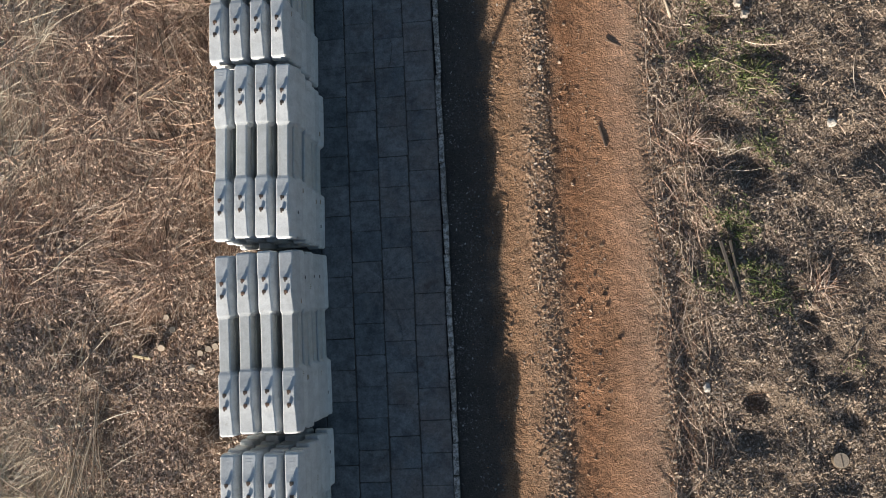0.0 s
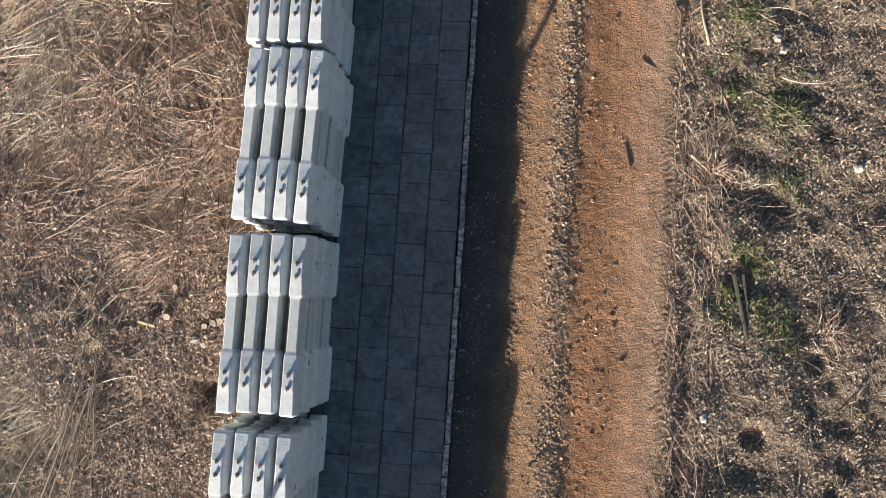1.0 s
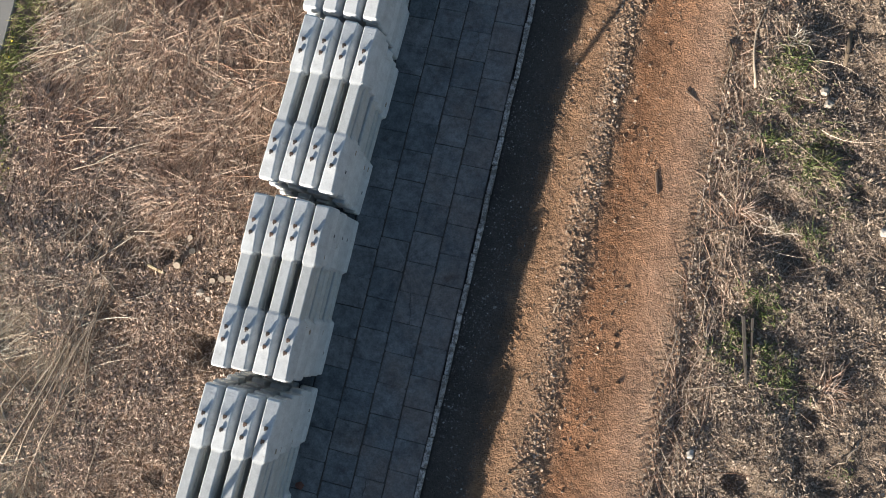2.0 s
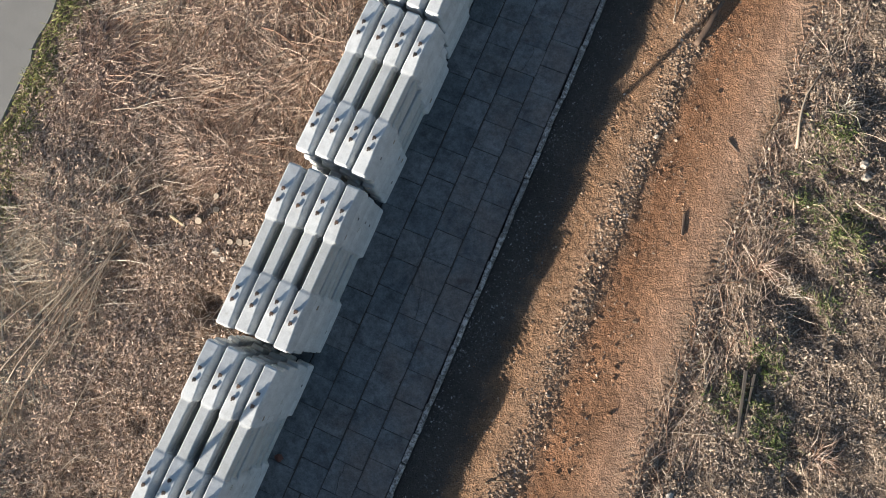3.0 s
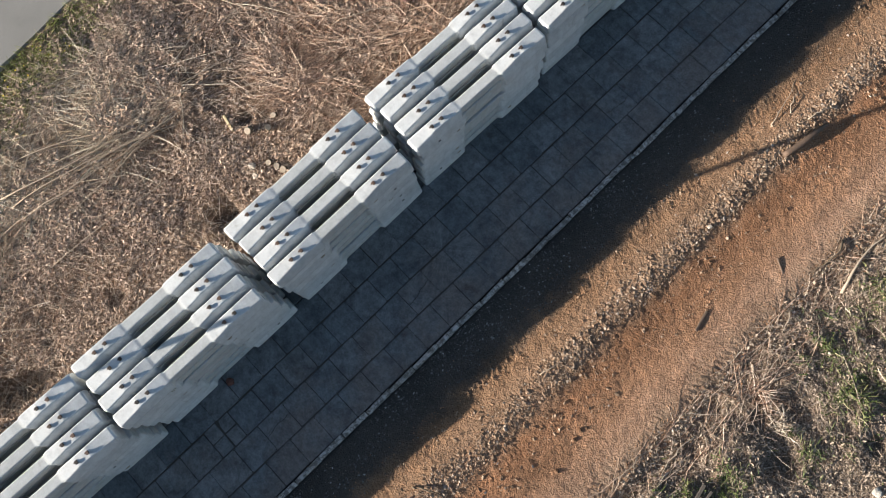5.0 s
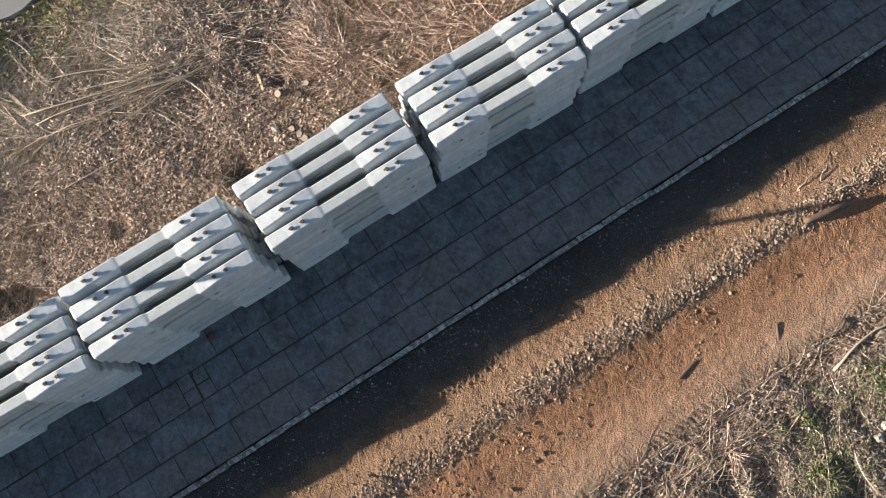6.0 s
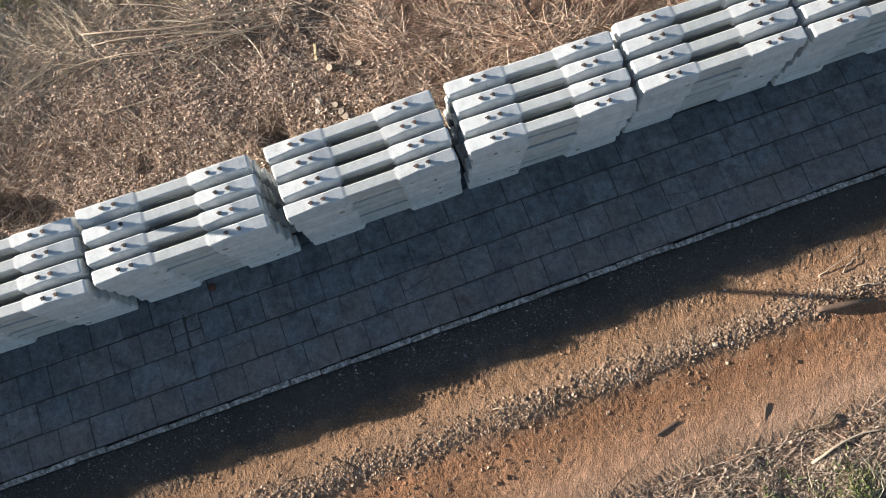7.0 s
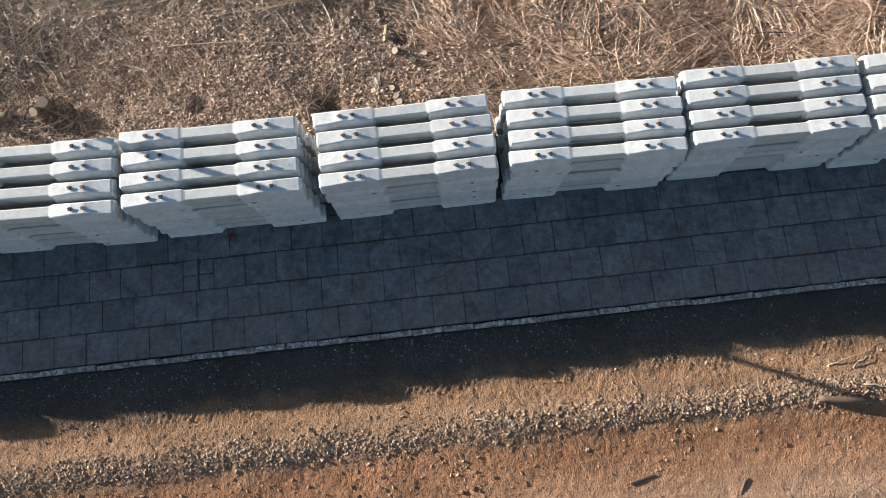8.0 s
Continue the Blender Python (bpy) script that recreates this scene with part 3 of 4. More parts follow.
def make_things():
    for k, (x, y, s) in enumerate(((4.96, -1.93, 0.07), (7.13, 2.03, 0.07), (5.91, 4.07, 0.07), (5.98, 3.87, 0.07), (5.43, 3.81, 0.045), (5.55, 3.61, 0.04), (2.75, 3.3, 0.04), (-3.29, -1.30, 0.075), (-3.11, -1.37, 0.06))):
        ob = new("stone", stone_mesh("stone", s, STONE if k < 2 else BEIGE, k * 3.1))
        ob.location = (x, y, gz(x, y) + s * 0.35)
        tagged(ob, "pale rough stone lying in the dry litter" if k != 6 else "pale rough stone on the gravel ridge", "stone", "loose stones")
    for x, y, r, h, tx, tz in ((-3.13, -1.04, 0.055, 0.09, 15, 10), (-3.00, -0.99, 0.055, 0.08, 10, 50), (-2.86, -0.95, 0.06, 0.07, 12, 0),
                             (-3.80, -0.90, 0.065, 0.11, 28, 20), (-3.62, -0.66, 0.055, 0.12, 20, 100), (-3.70, -0.42, 0.05, 0.08, 15, 10)):
        make_stump(x, y, r, h, False, tx, tz)
    make_log(-3.30, -7.85, 0.60, 0.10, 8, 0, "pale grey log lying in the litter")
    make_stump(-3.50, -6.95, 0.10, 0.3, False, 12, 120)
    make_stump(-3.44, -7.1, 0.08, 0.2, False, 30, 70)
    make_stump(6.79, -3.05, 0.12, 0.10)
    clod = plain_mat("dark_dirt", (0.16, 0.085, 0.045), 0.95)
    for k, (x, y, s) in enumerate(((3.715, -1.143, 0.035), (3.56, -0.62, 0.03), (3.52, -0.45, 0.035), (3.58, -0.36, 0.025), (3.15, 2.9, 0.03), (3.4, 4.4, 0.03), (3.3, -2.3, 0.025))):
        ob = new("dirt_clod", stone_mesh("dirt_clod", s, clod, 11 + k * 1.7))
        ob.location = (x, y, gz(x, y) + s * 0.3)
        tagged(ob, "dark clod of dirt on the track", "clod", "dirt clods")
    ob = tagged(new("split_wood", bm_mesh("split_wood", block(0.05, 0.34, 0.045, 0.010, 1, 0.012, 3), YELLOW)), "yellowish splinter of split wood", "firewood")
    ob.matrix_basis = pose(-4.17, -1.09, gz(-4.17, -1.09) + 0.005, 0, 5, 76)
    ob = tagged(new("wooden_stick", bm_mesh("wooden_stick", block(0.05, 0.36, 0.028, 0.007, 1, 0.009, 5), BROWNWOOD)), "dark stick lying on the dirt track", "stick")
    ob.matrix_basis = pose(3.67, 2.10, gz(3.67, 2.10) + 0.008, 0, 0, 14)
    ob = tagged(new("wooden_stick", bm_mesh("wooden_stick", block(0.032, 0.27, 0.02, 0.005, 1, 0.008, 8), BROWNWOOD)), "short dark stick at the edge of the track", "stick")
    ob.matrix_basis = pose(3.93, 3.62, gz(3.93, 3.62) + 0.006, 0, 0, 62)
    grey_board = wood_mat("grey_board", (0.045, 0.038, 0.032), (0.10, 0.086, 0.072))
    for bx, by, ln, turn in ((5.44, -0.195, 1.02, 13.6), (5.52, -0.05, 0.74, 9.6)):
        ob = tagged(new("old_board", bm_mesh("old_board", block(0.04, ln, 0.05, 0.006, 1, 0.009, int(turn)), grey_board)), "grey weathered board lying in the litter", "board", "old boards")
        ob.matrix_basis = pose(bx, by, gz(bx, by) + 0.03, 3, 0, turn)
    ob = tagged(new("wooden_stake", bm_mesh("wooden_stake", tube([(0, -0.28, 0), (0.004, 0, 0.005), (0, 0.28, 0)], [0.032, 0.035, 0.03], 9), BARK, True)), "brown wooden stake lying in dry weeds", "stake")
    ob.matrix_basis = pose(6.135, 4.85, gz(6.135, 4.85) + 0.05, 4, 0, 1)
    ob = tagged(new("wooden_log", bm_mesh("wooden_log", tube([(0, -0.45, 0), (0.01, -0.38, 0.01), (0.03, -0.1, 0.02), (0.02, 0.2, 0.02), (0.04, 0.45, 0)], [0.046, 0.05, 0.054, 0.05, 0.03], 9), BROWNWOOD, True)), "bent brown piece of wood on the gravel", "log")
    ob.matrix_basis = pose(2.82, 5.45, gz(2.82, 5.45) + 0.05, 0, 0, -7)
    ob = tagged(new("crumpled_wrapper", stone_mesh("crumpled_wrapper", 0.065, RED, 4.0)), "crumpled dull red wrapper on the paving", "wrapper")
    ob.matrix_basis = pose(-0.80, -3.90, 0.045)
    rb = random.Random(3)
    straw = "long pale dry stalk lying over the litter"
    for k, (x0, y0, x1, y1, r0) in enumerate(((-5.95, -4.9, -5.0, -1.2, 0.022), (-5.7, -4.8, -4.9, -1.7, 0.018), (-5.35, -4.6, -4.85, -1.9, 0.016), (-6.4, -4.3, -5.3, -2.2, 0.016),
                                              (-4.4, -5.2, -3.75, -0.35, 0.012), (-6.9, -2.9, -5.5, -3.6, 0.014), (-6.3, 0.2, -4.8, 1.1, 0.014), (-5.5, -5.6, -4.6, -2.4, 0.014),
                                              (-3.6, 2.6, -4.6, 0.4, 0.014), (-4.2, 4.9, -3.9, 1.6, 0.016), (-5.9, 4.9, -5.2, 1.2, 0.012), (-6.3, 3.4, -5.7, 1.0, 0.012))):
        make_branch(x0, y0, x1, y1, r0, STALK, straw, 0.12, rb.uniform(-0.15, 0.15), k)
    for k, (x0, y0, x1, y1, r0) in enumerate(((5.22, 3.36, 6.82, 2.02, 0.012), (5.03, 3.53, 5.08, 2.68, 0.010), (4.78, 2.79, 4.89, 1.66, 0.012), (5.16, 2.49, 4.97, 1.67, 0.010), (5.37, 3.66, 5.81, 3.18, 0.009),
                                              (6.40, 2.44, 6.57, 1.90, 0.009), (6.82, 5.14, 6.84, 4.23, 0.012), (4.56, -1.34, 4.88, -2.62, 0.012), (4.39, -0.05, 4.37, -0.74, 0.012), (4.81, 0.79, 4.89, -0.21, 0.016),
                                              (4.85, 0.88, 5.29, 0.20, 0.010), (4.47, -1.09, 5.84, -0.65, 0.012), (5.84, -0.67, 6.47, -0.56, 0.012), (6.43, -0.57, 7.26, -1.08, 0.014), (7.27, -1.17, 6.89, -1.70, 0.024),
                                              (6.37, -1.87, 6.58, -1.99, 0.016), (6.42, -1.56, 6.69, -1.73, 0.014), (4.35, 4.60, 4.33, 3.90, 0.028), (2.35, -2.90, 2.80, -2.65, 0.018), (2.36, 5.66, 2.22, 6.15, 0.014), (2.27, 5.3, 2.05, 6.2, 0.012), (2.62, 5.75, 2.9, 6.3, 0.016), (2.5, -0.3, 2.64, 0.25, 0.010), (4.88, 3.95, 4.79, 5.35, 0.034), (4.5, 3.2, 4.62, 2.7, 0.016))):
        make_branch(x0, y0, x1, y1, r0, BARK if k in (17, 18) else STALK, "brown dry branch lying on the ground" if k in (17, 18) else "pale dry branch lying on rough soil", 0.05, rb.uniform(-0.4, 0.4), 70 + k)
    for k in range(10):
        x1, y1 = -5.95 + 1.25 * (k + rb.random()) / 10, rb.uniform(-5.4, -3.5)
        make_branch(-5.05 + rb.gauss(0, 0.13), -1.45 + rb.gauss(0, 0.4), x1, y1, rb.uniform(0.008, 0.014), STALK, straw, 0.1, rb.uniform(-0.08, 0.08), 40 + k)
    for cx, cy, n, ln, material, label, name in ((6.75, -0.5, 60, 0.45, BRUSH, "reddish clump of dry roots", "root_clump"), (5.55, 1.72, 26, 0.3, STRAW, "pale fan of dry grass", "grass_tuft"),
                                                 (5.32, 4.78, 30, 0.34, STRAW, "pale fan of dry grass", "grass_tuft"), (5.0, 1.9, 45, 0.45, BRUSH, "clump of brown dry stems", "stem_clump"), (-6.1, 4.6, 70, 0.7, STRAW, "bleached tuft of dry grass", "grass_tuft")):
        r = random.Random(int(cx * 10))
        bm = bmesh.new()
        for k in range(n):
            a, l = r.gauss(1.2 if material is STRAW else 0.4, 1.1), ln * r.uniform(0.5, 1.1)
            d = Vector((math.cos(a), math.sin(a), 0))
            o = Vector((r.gauss(0, 0.07), r.gauss(0, 0.07), 0.0))
            me = bpy.data.meshes.new("tmp")
            t = tube([o, o + d * l * 0.5 + Vector((0, 0, 0.12 * r.random())), o + d * l + Vector((r.gauss(0, 0.05), r.gauss(0, 0.05), 0.04))], [0.006, 0.005, 0.002], 4)
            t.to_mesh(me)
            t.free()
            bm.from_mesh(me)
            bpy.data.meshes.remove(me)
        ob = tagged(new(name, bm_mesh(name, bm, material)), label, "dry plant", "dry clumps")
        ob.location = (cx, cy, gz(cx, cy) + 0.01)
    # a pole by the heap, whose shadow falls over the sleepers
    pole = tagged(new("wooden_pole"), "slim round wooden pole standing in the brush", "pole")
    pole.location = (-4.0, -9.62, -0.1)
    part("shaft", bm_mesh("shaft", tube([(0, 0, 0), (0, 0, 2.6), (0, 0, 5.6)], [0.055, 0.05, 0.042], 10), BARK, True), pole)
    part("cap", bm_mesh("cap", tube([(0, 0, 5.6), (0, 0, 5.62)], [0.046, 0.03], 10), RUST), pole)


make_things()


# ---- loose stuff on the ground ----
def area(n, x0, x1, y0, y1, keep=None):
    x, y = rng.uniform(x0, x1, n), rng.uniform(y0, y1, n)
    if keep is not None:
        k = rng.random(n) < keep(x, y)
        x, y = x[k], y[k]
    return x, y


def stuff(name, me, label, category):
    return tagged(new(name, me), label, category, kind="stuff")


def flakes(name, x, y, smin, smax, lift, tilt, material, label, category, aspect=(0.35, 0.8)):
    """Bent little plates: leaves and chips."""
    n = len(x)
    s = rng.uniform(smin, smax, n) * rng.uniform(0.6, 1.0, n)
    w = s * rng.uniform(*aspect, n)
    a = rng.uniform(0, 2 * np.pi, n)
    tx, ty = rng.normal(0, tilt, n), rng.normal(0, tilt, n)
    z = ground_z(x, y) + rng.random(n) * lift + 0.35 * s * np.minimum(np.abs(tx) + np.abs(ty), 1) + 0.003
    ca, sa = np.cos(a), np.sin(a)
    fold = rng.uniform(-0.25, 0.35, n) * w
    loc = [(-s, 0 * s, 0 * s), (0 * s, -w, fold), (s, 0 * s, 0 * s), (0 * s, w, fold)]
    v = np.empty((n, 4, 3))
    for k, (px, py, pz) in enumerate(loc):
        px, py = px * 0.5, py * 0.5
        v[:, k, 0] = x + ca * px - sa * py
        v[:, k, 1] = y + sa * px + ca * py
        v[:, k, 2] = z + pz + (ca * px - sa * py) * tx + (sa * px + ca * py) * ty
    i = np.arange(n)[:, None] * 4
    loops = (i + np.array([0, 1, 2, 0, 2, 3])[None, :]).ravel()
    return stuff(name, mesh_of(name, v.reshape(-1, 3), loops, np.full(2 * n, 3), material), label, category)


def stems(name, x, y, ang, length, radius, rise, sag, material, label, category, curve=0.2, steps=3):
    """Thin bent three-sided stems; ang: heading, rise: how steeply they start, sag: how far they fall back."""
    n = len(x)
    t = np.linspace(0, 1, steps)
    bend = rng.normal(0, curve, n)
    v = np.empty((n, steps, 3, 3))
    z0 = ground_z(x, y)
    px, py = x.copy(), y.copy()
    for k in range(steps):
        if k:
            h = ang + bend * t[k]
            px = px + np.cos(h) * length / (steps - 1)
            py = py + np.sin(h) * length / (steps - 1)
        pz = np.maximum(z0 + length * (rise * t[k] - sag * t[k] ** 2), ground_z(px, py) + 0.004) + radius
        r = radius * (1 - 0.6 * t[k])
        hx, hy = -np.sin(ang), np.cos(ang)
        for q, (ou, ov) in enumerate(((-1, -0.6), (1, -0.6), (0, 1.1))):
            v[:, k, q, 0], v[:, k, q, 1], v[:, k, q, 2] = px + hx * r * ou, py + hy * r * ou, pz + r * ov
    base = np.arange(n)[:, None] * steps * 3
    quads = []
    for k in range(steps - 1):
        for q in range(3):
            quads.append((k * 3 + q, k * 3 + (q + 1) % 3, k * 3 + 3 + (q + 1) % 3, k * 3 + 3 + q))
    loops = (base + np.array(quads).ravel()[None, :]).ravel()
    return stuff(name, mesh_of(name, v.reshape(-1, 3), loops, np.full(n * len(quads), 4), material), label, category)


OCTA = np.array([(1, 0, 0), (0, 1, 0), (-1, 0, 0), (0, -1, 0), (0.5, 0.5, 0.6), (-0.5, 0.5, 0.7), (-0.5, -0.5, 0.55), (0.5, -0.5, 0.65)])
OCTA_F = [(0, 1, 4), (1, 5, 4), (1, 2, 5), (2, 6, 5), (2, 3, 6), (3, 7, 6), (3, 0, 7), (0, 4, 7), (4, 5, 6), (4, 6, 7)]


def pebbles(name, x, y, smin, smax, sink, material, label, category):
    n = len(x)
    s = smin + (smax - smin) * rng.random(n) ** 2.2
    a = rng.uniform(0, 2 * np.pi, n)
    ca, sa = np.cos(a), np.sin(a)
    p = OCTA[None] * (1 + rng.uniform(-0.45, 0.45, (n, 8, 3))) * np.stack((s * rng.uniform(0.9, 1.35, n), s * rng.uniform(0.45, 0.9, n), s * rng.uniform(0.5, 1.1, n)), -1)[:, None, :]
    p[..., 2] += p[..., 0] * rng.normal(0, 0.3, n)[:, None] + p[..., 1] * rng.normal(0, 0.3, n)[:, None]
    v = np.empty_like(p)
    v[..., 0] = x[:, None] + ca[:, None] * p[..., 0] - sa[:, None] * p[..., 1]
    v[..., 1] = y[:, None] + sa[:, None] * p[..., 0] + ca[:, None] * p[..., 1]
    v[..., 2] = ground_z(x, y)[:, None] + p[..., 2] - sink * s[:, None]
    loops = (np.arange(n)[:, None] * 8 + np.array(OCTA_F).ravel()[None, :]).ravel()
    return stuff(name, mesh_of(name, v.reshape(-1, 3), loops, np.full(n * len(OCTA_F), 3), material), label, category)


def make_stuff():
    left = lambda x, y: np.clip(0.65 + 1.3 * L_COVER(x, y), 0.1, 1)
    thin = lambda x, y: left(x, y) * (1 - 0.5 * step(-0.3, 1.2, y + 0.8 * L_BIG(x, y)) * (1 - step(-3.1, -2.7, x) * step(2.0, 3.5, y))) * (1 - 0.55 * step(-4.9, -5.6, x) * step(-2.0, -3.0, y))
    x, y = area(265000, -7.8, -2.2, -8.6, 8.4, thin)
    flakes("leaf_litter", x, y, 0.030, 0.098, 0.034, 0.36, LITTER, "dry brown leaves and wood chips strewn over the soil", "leaf litter", (0.14, 0.40))
    x, y = area(160000, 4.35, 9.0, -6.5, 8.8, lambda x, y: left(x, y) * step(4.2, 4.8, x))
    flakes("leaf_litter", x, y, 0.024, 0.08, 0.02, 0.34, LITTER_GREY, "grey-brown leaves and wood chips over rough soil", "leaf litter", (0.18, 0.55))

    def lay(n, x0, x1, y0, y1, heading, spread, lmin, lmax, r, rise, sag, material, label, keep=None, name="dry_twigs", curve=0.25, steps=3):
        x, y = area(n, x0, x1, y0, y1, keep)
        ang = heading + spread * (0.5 * L_DIR(x, y) + 0.8 * L_DIR2(x, y) + rng.normal(0, 0.8, len(x))) + np.pi * (rng.random(len(x)) < 0.5)
        ln = rng.uniform(lmin, lmax, len(x)) ** 1.0
        rise_v = rise * rng.uniform(0.1, 1.0, len(x))
        stems(name, x, y, ang, ln, r * rng.lognormal(0.0, 0.32, len(x)), rise_v, rise_v * sag, material, label, "twigs", curve, steps)

    patchy = lambda x, y: np.clip(0.55 + 1.7 * L_COVER(x + 3, y) + 1.0 * L_MID(y, x), 0.05, 1)
    lay(20000, -7.6, -2.3, -8.4, 8.4, 1.2, 1.6, 0.10, 0.5, 0.0036, 0.14, 1.0, TWIG, "tangled brown dry twigs over the litter")
    lay(21000, -4.8, -2.25, -0.2, 7.5, 1.75, 1.0, 0.25, 0.9, 0.0042, 0.24, 0.95, BRUSH, "dense reddish-brown brush beside the sleepers", lambda x, y: step(-4.8, -3.2, x) * patchy(x, y), "dry_twigs", 0.45, 4)
    lay(21000, -7.3, -3.6, 0.0, 7.5, 1.55, 1.15, 0.25, 0.9, 0.0041, 0.20, 0.95, BRUSH, "reddish-brown brush over dry straw", patchy, "dry_twigs", 0.4, 4)
    lay(5000, -7.3, -4.0, 1.0, 6.8, 1.35, 1.1, 0.3, 1.1, 0.0032, 0.2, 0.95, STRAW, "flattened pale straw", lambda x, y: np.clip(0.3 + 1.8 * L_COVER(y, x), 0, 1) * (1 - step(-6.0, -4.0, x) * 0.8) * (0.25 + 0.75 * step(1.5, 3.2, y)), "dry_straw", 0.4, 4)
    lay(9500, -7.1, -4.4, -7.8, -1.0, 1.25, 1.7, 0.3, 1.0, 0.0040, 0.18, 0.95, STRAW, "flattened pale straw", lambda x, y: np.clip(0.75 + 1.2 * L_COVER(y, x), 0, 1) * (1 - 0.9 * step(-5.7, -4.9, x)) * (0.15 + 0.85 * step(-1.3, -2.8, y)), "dry_straw", 0.4, 4)
    lay(2400, -7.2, -5.3, 2.2, 6.8, 1.35, 0.6, 0.4, 1.2, 0.0042, 0.25, 0.9, STRAW, "tuft of bleached standing straw", lambda x, y: np.exp(-(((x + 6.5) / 0.6) ** 2)), "dry_straw", 0.5, 4)
    lay(360, -6.7, -4.9, -6.5, -1.2, 1.25, 1.0, 0.6, 1.7, 0.0058, 0.12, 0.95, STRAW, "long pale dry stems criss-crossing the litter", lambda x, y: 1 - 0.7 * step(-5.6, -4.9, x), "long_stems", 0.25, 6)
    lay(90, -7.2, -2.6, -0.3, 6.0, 1.3, 1.3, 0.5, 1.5, 0.0058, 0.12, 0.95, STRAW, "long pale dry stems over the brush", None, "long_stems", 0.25, 6)
    lay(2200, -6.0, -2.4, -8.5, -2.5, 0.9, 1.0, 0.3, 1.0, 0.0034, 0.14, 0.95, TWIG, "tangled brown dry twigs over the litter", lambda x, y: 0.2 + 0.8 * step(-4.5, -6.0, y))
    lay(70, -4.0, -2.6, 0.6, 5.5, 1.75, 0.5, 0.5, 1.2, 0.007, 0.2, 0.9, DARKWOOD, "dark fallen branches in the brush", None, "dark_branches")
    lay(13000, 4.55, 8.8, -6.0, 8.5, 1.5, 1.6, 0.06, 0.34, 0.0028, 0.12, 1.0, ROUGH_TWIG, "tangled brown dry twigs on rough soil", None, "dry_twigs", 0.6)
    lay(1500, 4.7, 6.8, -1.5, 5.0, 1.5, 1.1, 0.2, 0.7, 0.0026, 0.18, 0.95, ROUGH_TWIG, "heap of brown twigs on rough soil", lambda x, y: np.clip(0.2 + 2.5 * L_COVER(x, y), 0, 1), "dry_twigs", 0.8, 4)
    lay(1100, 4.35, 5.2, -6.0, 8.5, 1.55, 0.55, 0.25, 0.9, 0.0040, 0.05, 1.0, BRUSH, "brown twigs swept along the edge of the track", None, "dry_twigs", 0.4, 4)
    lay(90, 5.2, 8.6, -5.5, 8.0, 1.5, 1.4, 0.5, 1.3, 0.005, 0.12, 0.95, TWIG, "long crooked pale stems over rough soil", None, "long_stems", 0.9, 6)

    def tufts(n, x0, x1, y0, y1, keep, label, material=GRASS, wide=0.007):
        x, y = area(n, x0, x1, y0, y1, keep)
        ln = rng.uniform(0.06, 0.2, len(x))
        stems("green_grass", x, y, rng.uniform(0, 2 * np.pi, len(x)), ln * 0.8, wide * rng.uniform(0.7, 1.3, len(x)), rng.uniform(0.4, 1.1, len(x)), 0.35, material, label, "grass", 0.5, 3)

    verge = lambda x, y: np.clip(0.75 + 1.5 * L_COVER(x, y), 0, 1) * (1 - step(0.25, 0.85 + 0.5 * step(0.0, -2.5, y), x - road_edge(y))) * (x > road_edge(y) + 0.03)
    tufts(26000, -8.7, -6.6, -8.5, 6.0, verge, "green weeds and grass along the road's edge", VERGE, 0.0064)
    spots = ((5.12, 3.5, 0.26), (5.3, 3.08, 0.28), (5.97, 2.68, 0.2), (6.31, 2.53, 0.18), (5.83, 1.7, 0.2), (5.25, -0.36, 0.16), (5.79, -0.06, 0.16), (7.04, -1.6, 0.2), (6.24, 1.77, 0.3), (5.1, -0.05, 0.3), (6.02, -0.5, 0.3), (6.1, 3.05, 0.35), (6.35, 2.7, 0.25), (5.4, 4.3, 0.3), (5.5, 0.5, 0.3))
    tufts(60000, 4.6, 7.8, -2.5, 5.0, lambda x, y: 0.38 * np.clip(sum(np.exp(-((x - a) ** 2 + (y - b) ** 2) / (c * c)) for a, b, c in spots), 0, 1) * np.clip(0.35 + 2.2 * L_SMALL(x, y) + 1.6 * L_MID(x, y), 0, 1), "low green weeds between dry twigs")
    x, y = area(40000, 4.6, 7.8, -2.5, 5.0, lambda x, y: 0.45 * np.clip(sum(np.exp(-((x - a) ** 2 + (y - b) ** 2) / (c * c)) for a, b, c in spots), 0, 1) * np.clip(0.3 + 2.4 * L_SMALL(x + 2, y) + 1.6 * L_MID(x, y), 0, 1))
    flakes("green_weeds", x, y, 0.02, 0.055, 0.07, 0.5, GRASS, "low broad-leaved green weeds", "weeds", (0.4, 0.8))
    tufts(260, -2.0, -1.2, -2.42, -2.2, None, "green weeds in the gap between stacks")
    x, y = area(900, -8.5, -7.3, -8.0, 6.0, lambda x, y: verge(x, y) * np.clip(2.2 * L_COVER(x, y), 0, 1))
    flakes("blossom", x, y, 0.03, 0.05, 0.16, 0.3, BLOSSOM, "small yellow blossoms in the verge", "blossom", (0.8, 1.0))

    along = lambda x, y: np.clip(np.exp(-((x + 0.12 * L_MID(x * 0.5, y) - 2.66) / 0.19) ** 4) + 0.03, 0, 1) * np.clip(0.65 + 1.3 * L_MID(x, y) + 0.9 * L_SMALL(x, y), 0.3, 1)
    x, y = area(95000, 1.9, 3.6, -8.0, 9.0, along)
    pebbles("gravel", x, y, 0.008, 0.036, 0.25, GRAVEL, "grey-brown crushed gravel ridge along the track", "gravel")
    x, y = area(60000, 2.1, 3.2, -8.0, 9.0, along)
    pebbles("gravel", x, y, 0.006, 0.014, 0.2, GRAVEL, "fine crushed gravel between larger stones of the ridge", "gravel")
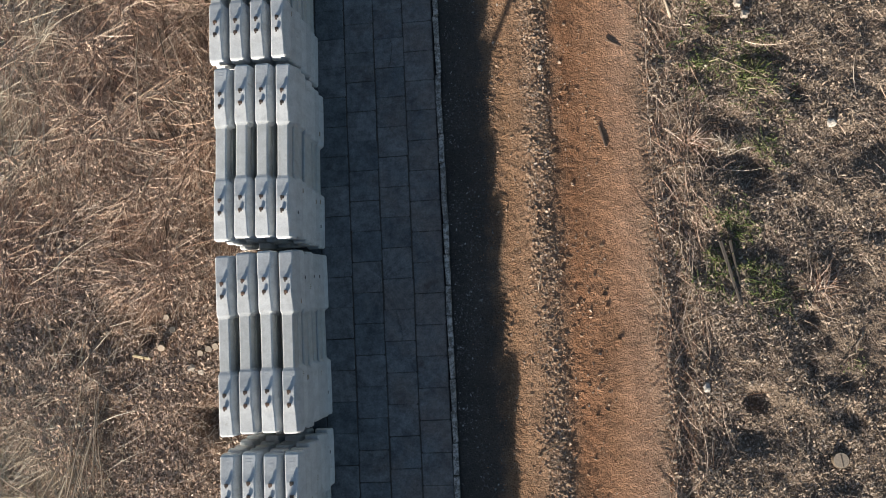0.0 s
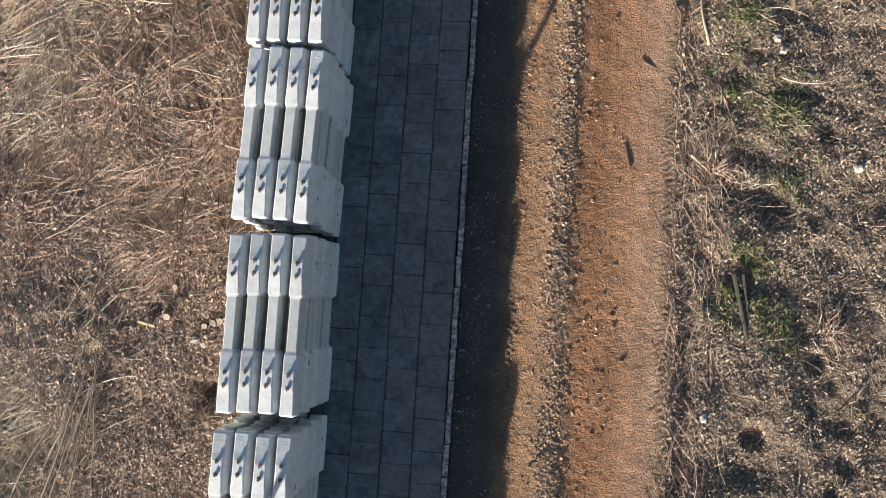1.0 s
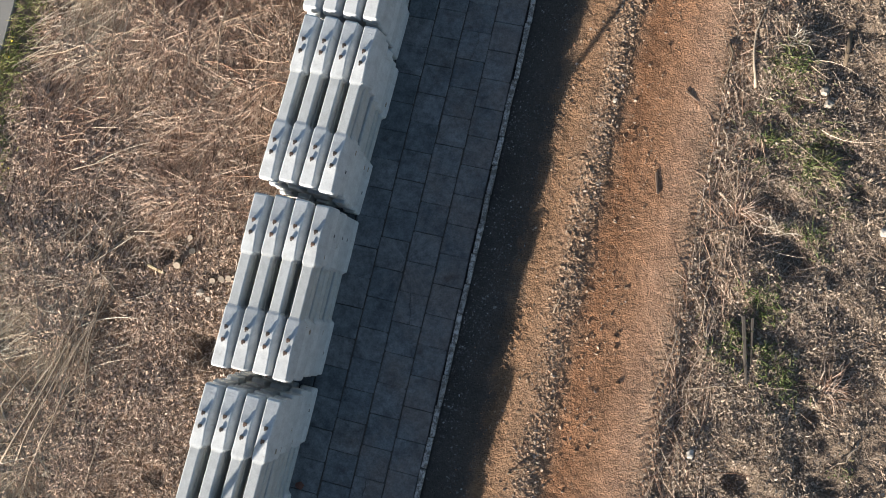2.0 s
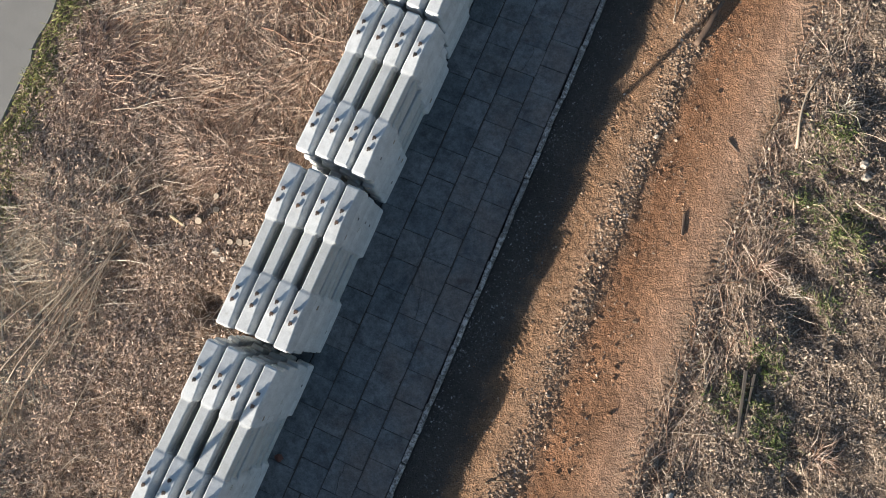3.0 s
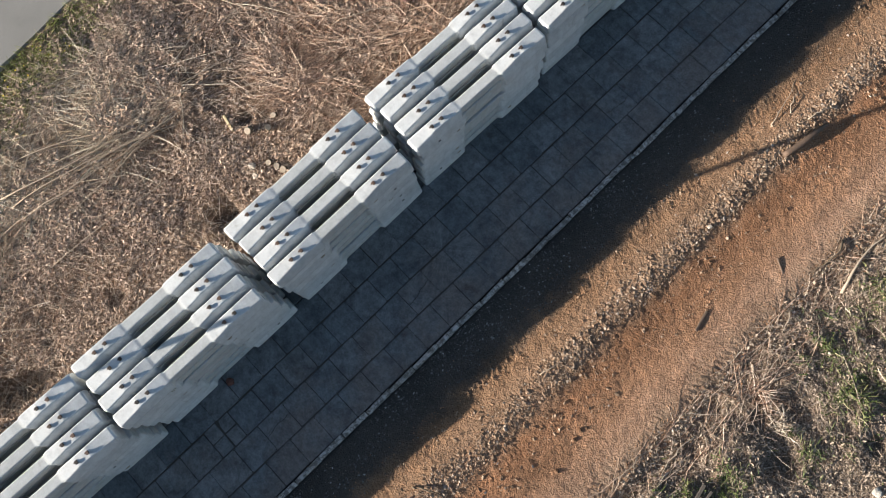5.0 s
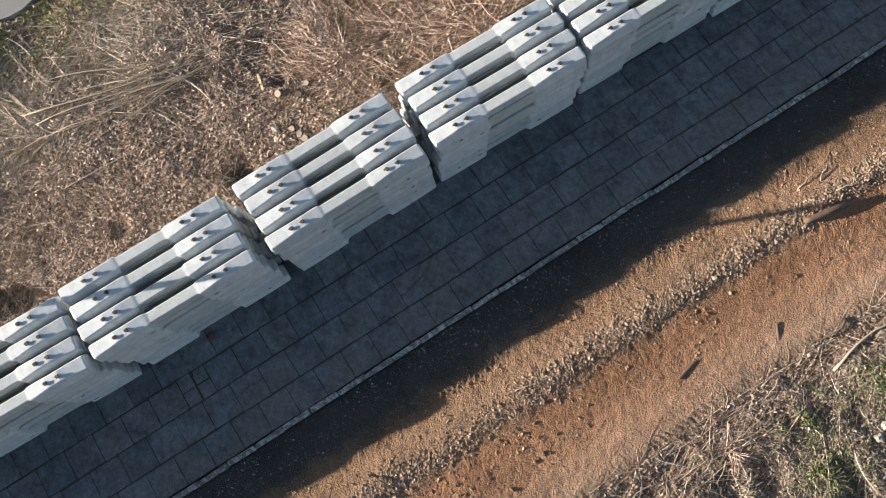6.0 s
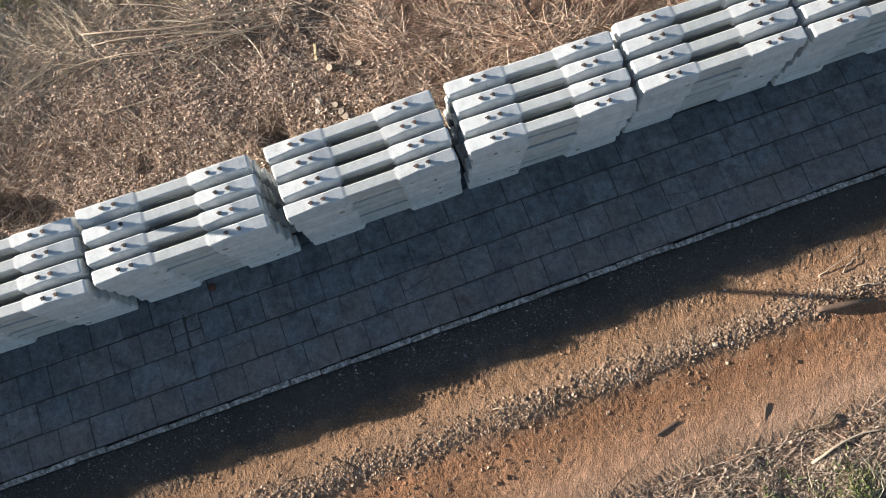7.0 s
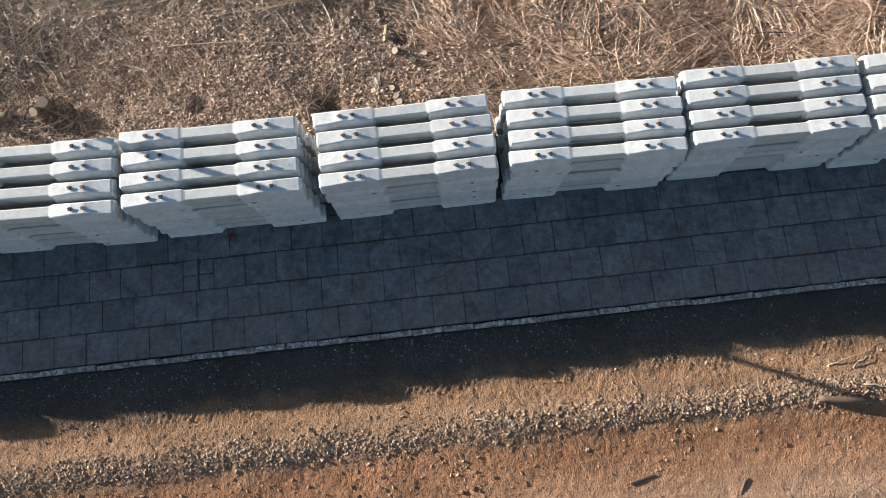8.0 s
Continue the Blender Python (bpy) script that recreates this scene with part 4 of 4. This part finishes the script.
    x, y = area(30000, 1.4, 4.6, -8.0, 9.0, lambda x, y: 0.04 + 0.96 * step(1.7, 2.05, x + 0.2 * L_MID(x, y)))
    pebbles("dirt_crumbs", x, y, 0.006, 0.019, 0.4, CLOD, "crumbs of orange dirt and small stones on the track", "dirt")
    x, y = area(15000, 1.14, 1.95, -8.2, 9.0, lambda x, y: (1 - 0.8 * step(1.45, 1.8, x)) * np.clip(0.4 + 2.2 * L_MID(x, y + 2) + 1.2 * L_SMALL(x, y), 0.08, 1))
    pebbles("grit", x, y, 0.006, 0.024, 0.2, GRIT, "dark grey grit beside the kerb, toned for the stacks' shadow", "grit")
    x, y = area(15000, 4.4, 8.6, -6.0, 8.3, lambda x, y: np.clip(0.5 + 1.8 * L_MID(x, y), 0.05, 1))
    pebbles("soil_lumps", x, y, 0.012, 0.055, 0.5, ROUGH_SOIL, "lumps of grey-brown soil and small stones", "soil")
    x, y = area(2500, 4.3, 4.9, -8.0, 9.0)
    pebbles("dirt_crumbs", x, y, 0.008, 0.026, 0.2, CLOD, "crumbs of grey-brown dirt at the track's edge", "dirt")


make_stuff()


# ---- paving ----
def half_slab(side, seed):
    """One half of a slab that has cracked along y."""
    r = random.Random(seed)
    n = 9
    ys = [-0.249 + 0.498 * k / n for k in range(n + 1)]
    xs = [0.05 * math.sin(seed + 5 * y) + r.uniform(-0.014, 0.014) for y in ys]
    edge = [(x + side * 0.004, y) for x, y in zip(xs, ys)]
    outline = edge + [(side * 0.245, 0.249), (side * 0.245, -0.249)]
    bm = bmesh.new()
    low = [bm.verts.new((x, y, 0)) for x, y in outline]
    top = [bm.verts.new((x, y, 0.06)) for x, y in outline]
    bm.faces.new(low)
    bm.faces.new(top)
    for k in range(len(low)):
        j = (k + 1) % len(low)
        bm.faces.new((low[k], low[j], top[j], top[k]))
    return bm


def worn_slab(seed):
    """A square slab with chipped, uneven edges and worn corners."""
    r = random.Random(50 + seed)
    half_x, half_y = 0.2455, 0.2518
    side = (-1.0, -0.93, -0.5, 0.0, 0.5, 0.93)
    outline = []
    for k in range(4):
        for u in side:
            q = 1.0 - (r.uniform(0.03, 0.09) if u == -1.0 else r.uniform(0.0, 0.022))
            px, py = ((u, -q), (q, u), (-u, q), (-q, -u))[k]
            if u == -1.0:
                px, py = px * q, py
            outline.append((px * half_x, py * half_y))
    bm = bmesh.new()
    n = len(outline)
    low = [bm.verts.new((x, y, 0)) for x, y in outline]
    mid = [bm.verts.new((x, y, 0.052)) for x, y in outline]
    top = [bm.verts.new((x * 0.958, y * 0.992, 0.06 + r.uniform(-0.0015, 0.0015))) for x, y in outline]
    for a, b in ((low, mid), (mid, top)):
        for k in range(n):
            bm.faces.new((a[k], a[(k + 1) % n], b[(k + 1) % n], b[k]))
    bm.faces.new(low)
    bm.faces.new(top)
    return bm


BROKEN = (-1, -10)      # a slab in four pieces, one of them sunk


def make_paving():
    pav = tagged(new("pavement"), "square grey concrete paving slabs in shade", "pavement", kind="structure")
    bed = bm_mesh("bedding", block(3.02, 18.2, 0.05, 0.0), plain_mat("bedding_sand", (0.075, 0.066, 0.057), 0.95))
    part("bedding", bed, pav, pose(-0.505, 0, -0.064), "dark sandy joint filling")
    shapes = [bm_mesh("slab", worn_slab(k), SLAB) for k in range(12)]
    r = random.Random(9)
    offsets = {1: -0.265, 0: 0.0, -1: 0.30, -2: 0.07, -3: 0.34, -4: 0.05}
    cracked = {(0, 7): 1, (0, -8): 2, (0, -2): 3}
    for row, off in offsets.items():
        cx = 0.2525 + row * 0.505
        for k in range(-18, 18):
            y = (k + 0.5) * 0.505 + off
            at = pose(cx + r.uniform(-0.006, 0.006), y + r.uniform(-0.003, 0.003), -0.06 + r.uniform(-0.005, 0.005), r.uniform(-0.8, 0.8), r.uniform(-0.8, 0.8), r.uniform(-0.5, 0.5) + 180 * r.randrange(2) * ((row, k) != BROKEN))
            pick = r.randrange(12)
            if (row, k) == BROKEN:
                for px, py, sx, sy in ((-0.127, -0.13, 0.235, 0.225), (0.124, -0.13, 0.238, 0.230), (0.126, 0.125, 0.236, 0.232), (-0.127, 0.125, 0.22, 0.22)):
                    part("slab", bm_mesh("slab", block(sx, sy, 0.06, 0.007, 1, 0.006, int(900 * px)), SLAB), pav, at @ pose(px, py, -0.010 if px < 0 < py else -0.004, 1.0, -0.8, 2.5 * px))
            elif (row, k) in cracked:
                for side in (-1, 1):
                    part("slab", bm_mesh("slab", half_slab(side, cracked[row, k]), SLAB), pav, at)
            else:
                part("slab", shapes[pick], pav, at)
    kerb = tagged(new("kerb"), "worn narrow concrete kerb stones in a row", "kerb", kind="structure")
    pieces = [bm_mesh("kerb_stone", block(0.084, 0.488, 0.25, 0.014, 2, 0.011, 20 + k), KERB) for k in range(4)]
    for k in range(-18, 18):
        part("kerb_stone", pieces[r.randrange(4)], kerb, pose(1.065 + r.uniform(-0.006, 0.006), k * 0.5 + 0.1, -0.235 + r.uniform(-0.006, 0.006), r.uniform(-0.5, 0.5), r.uniform(-2, 2), r.uniform(-0.9, 0.9)))


make_paving()
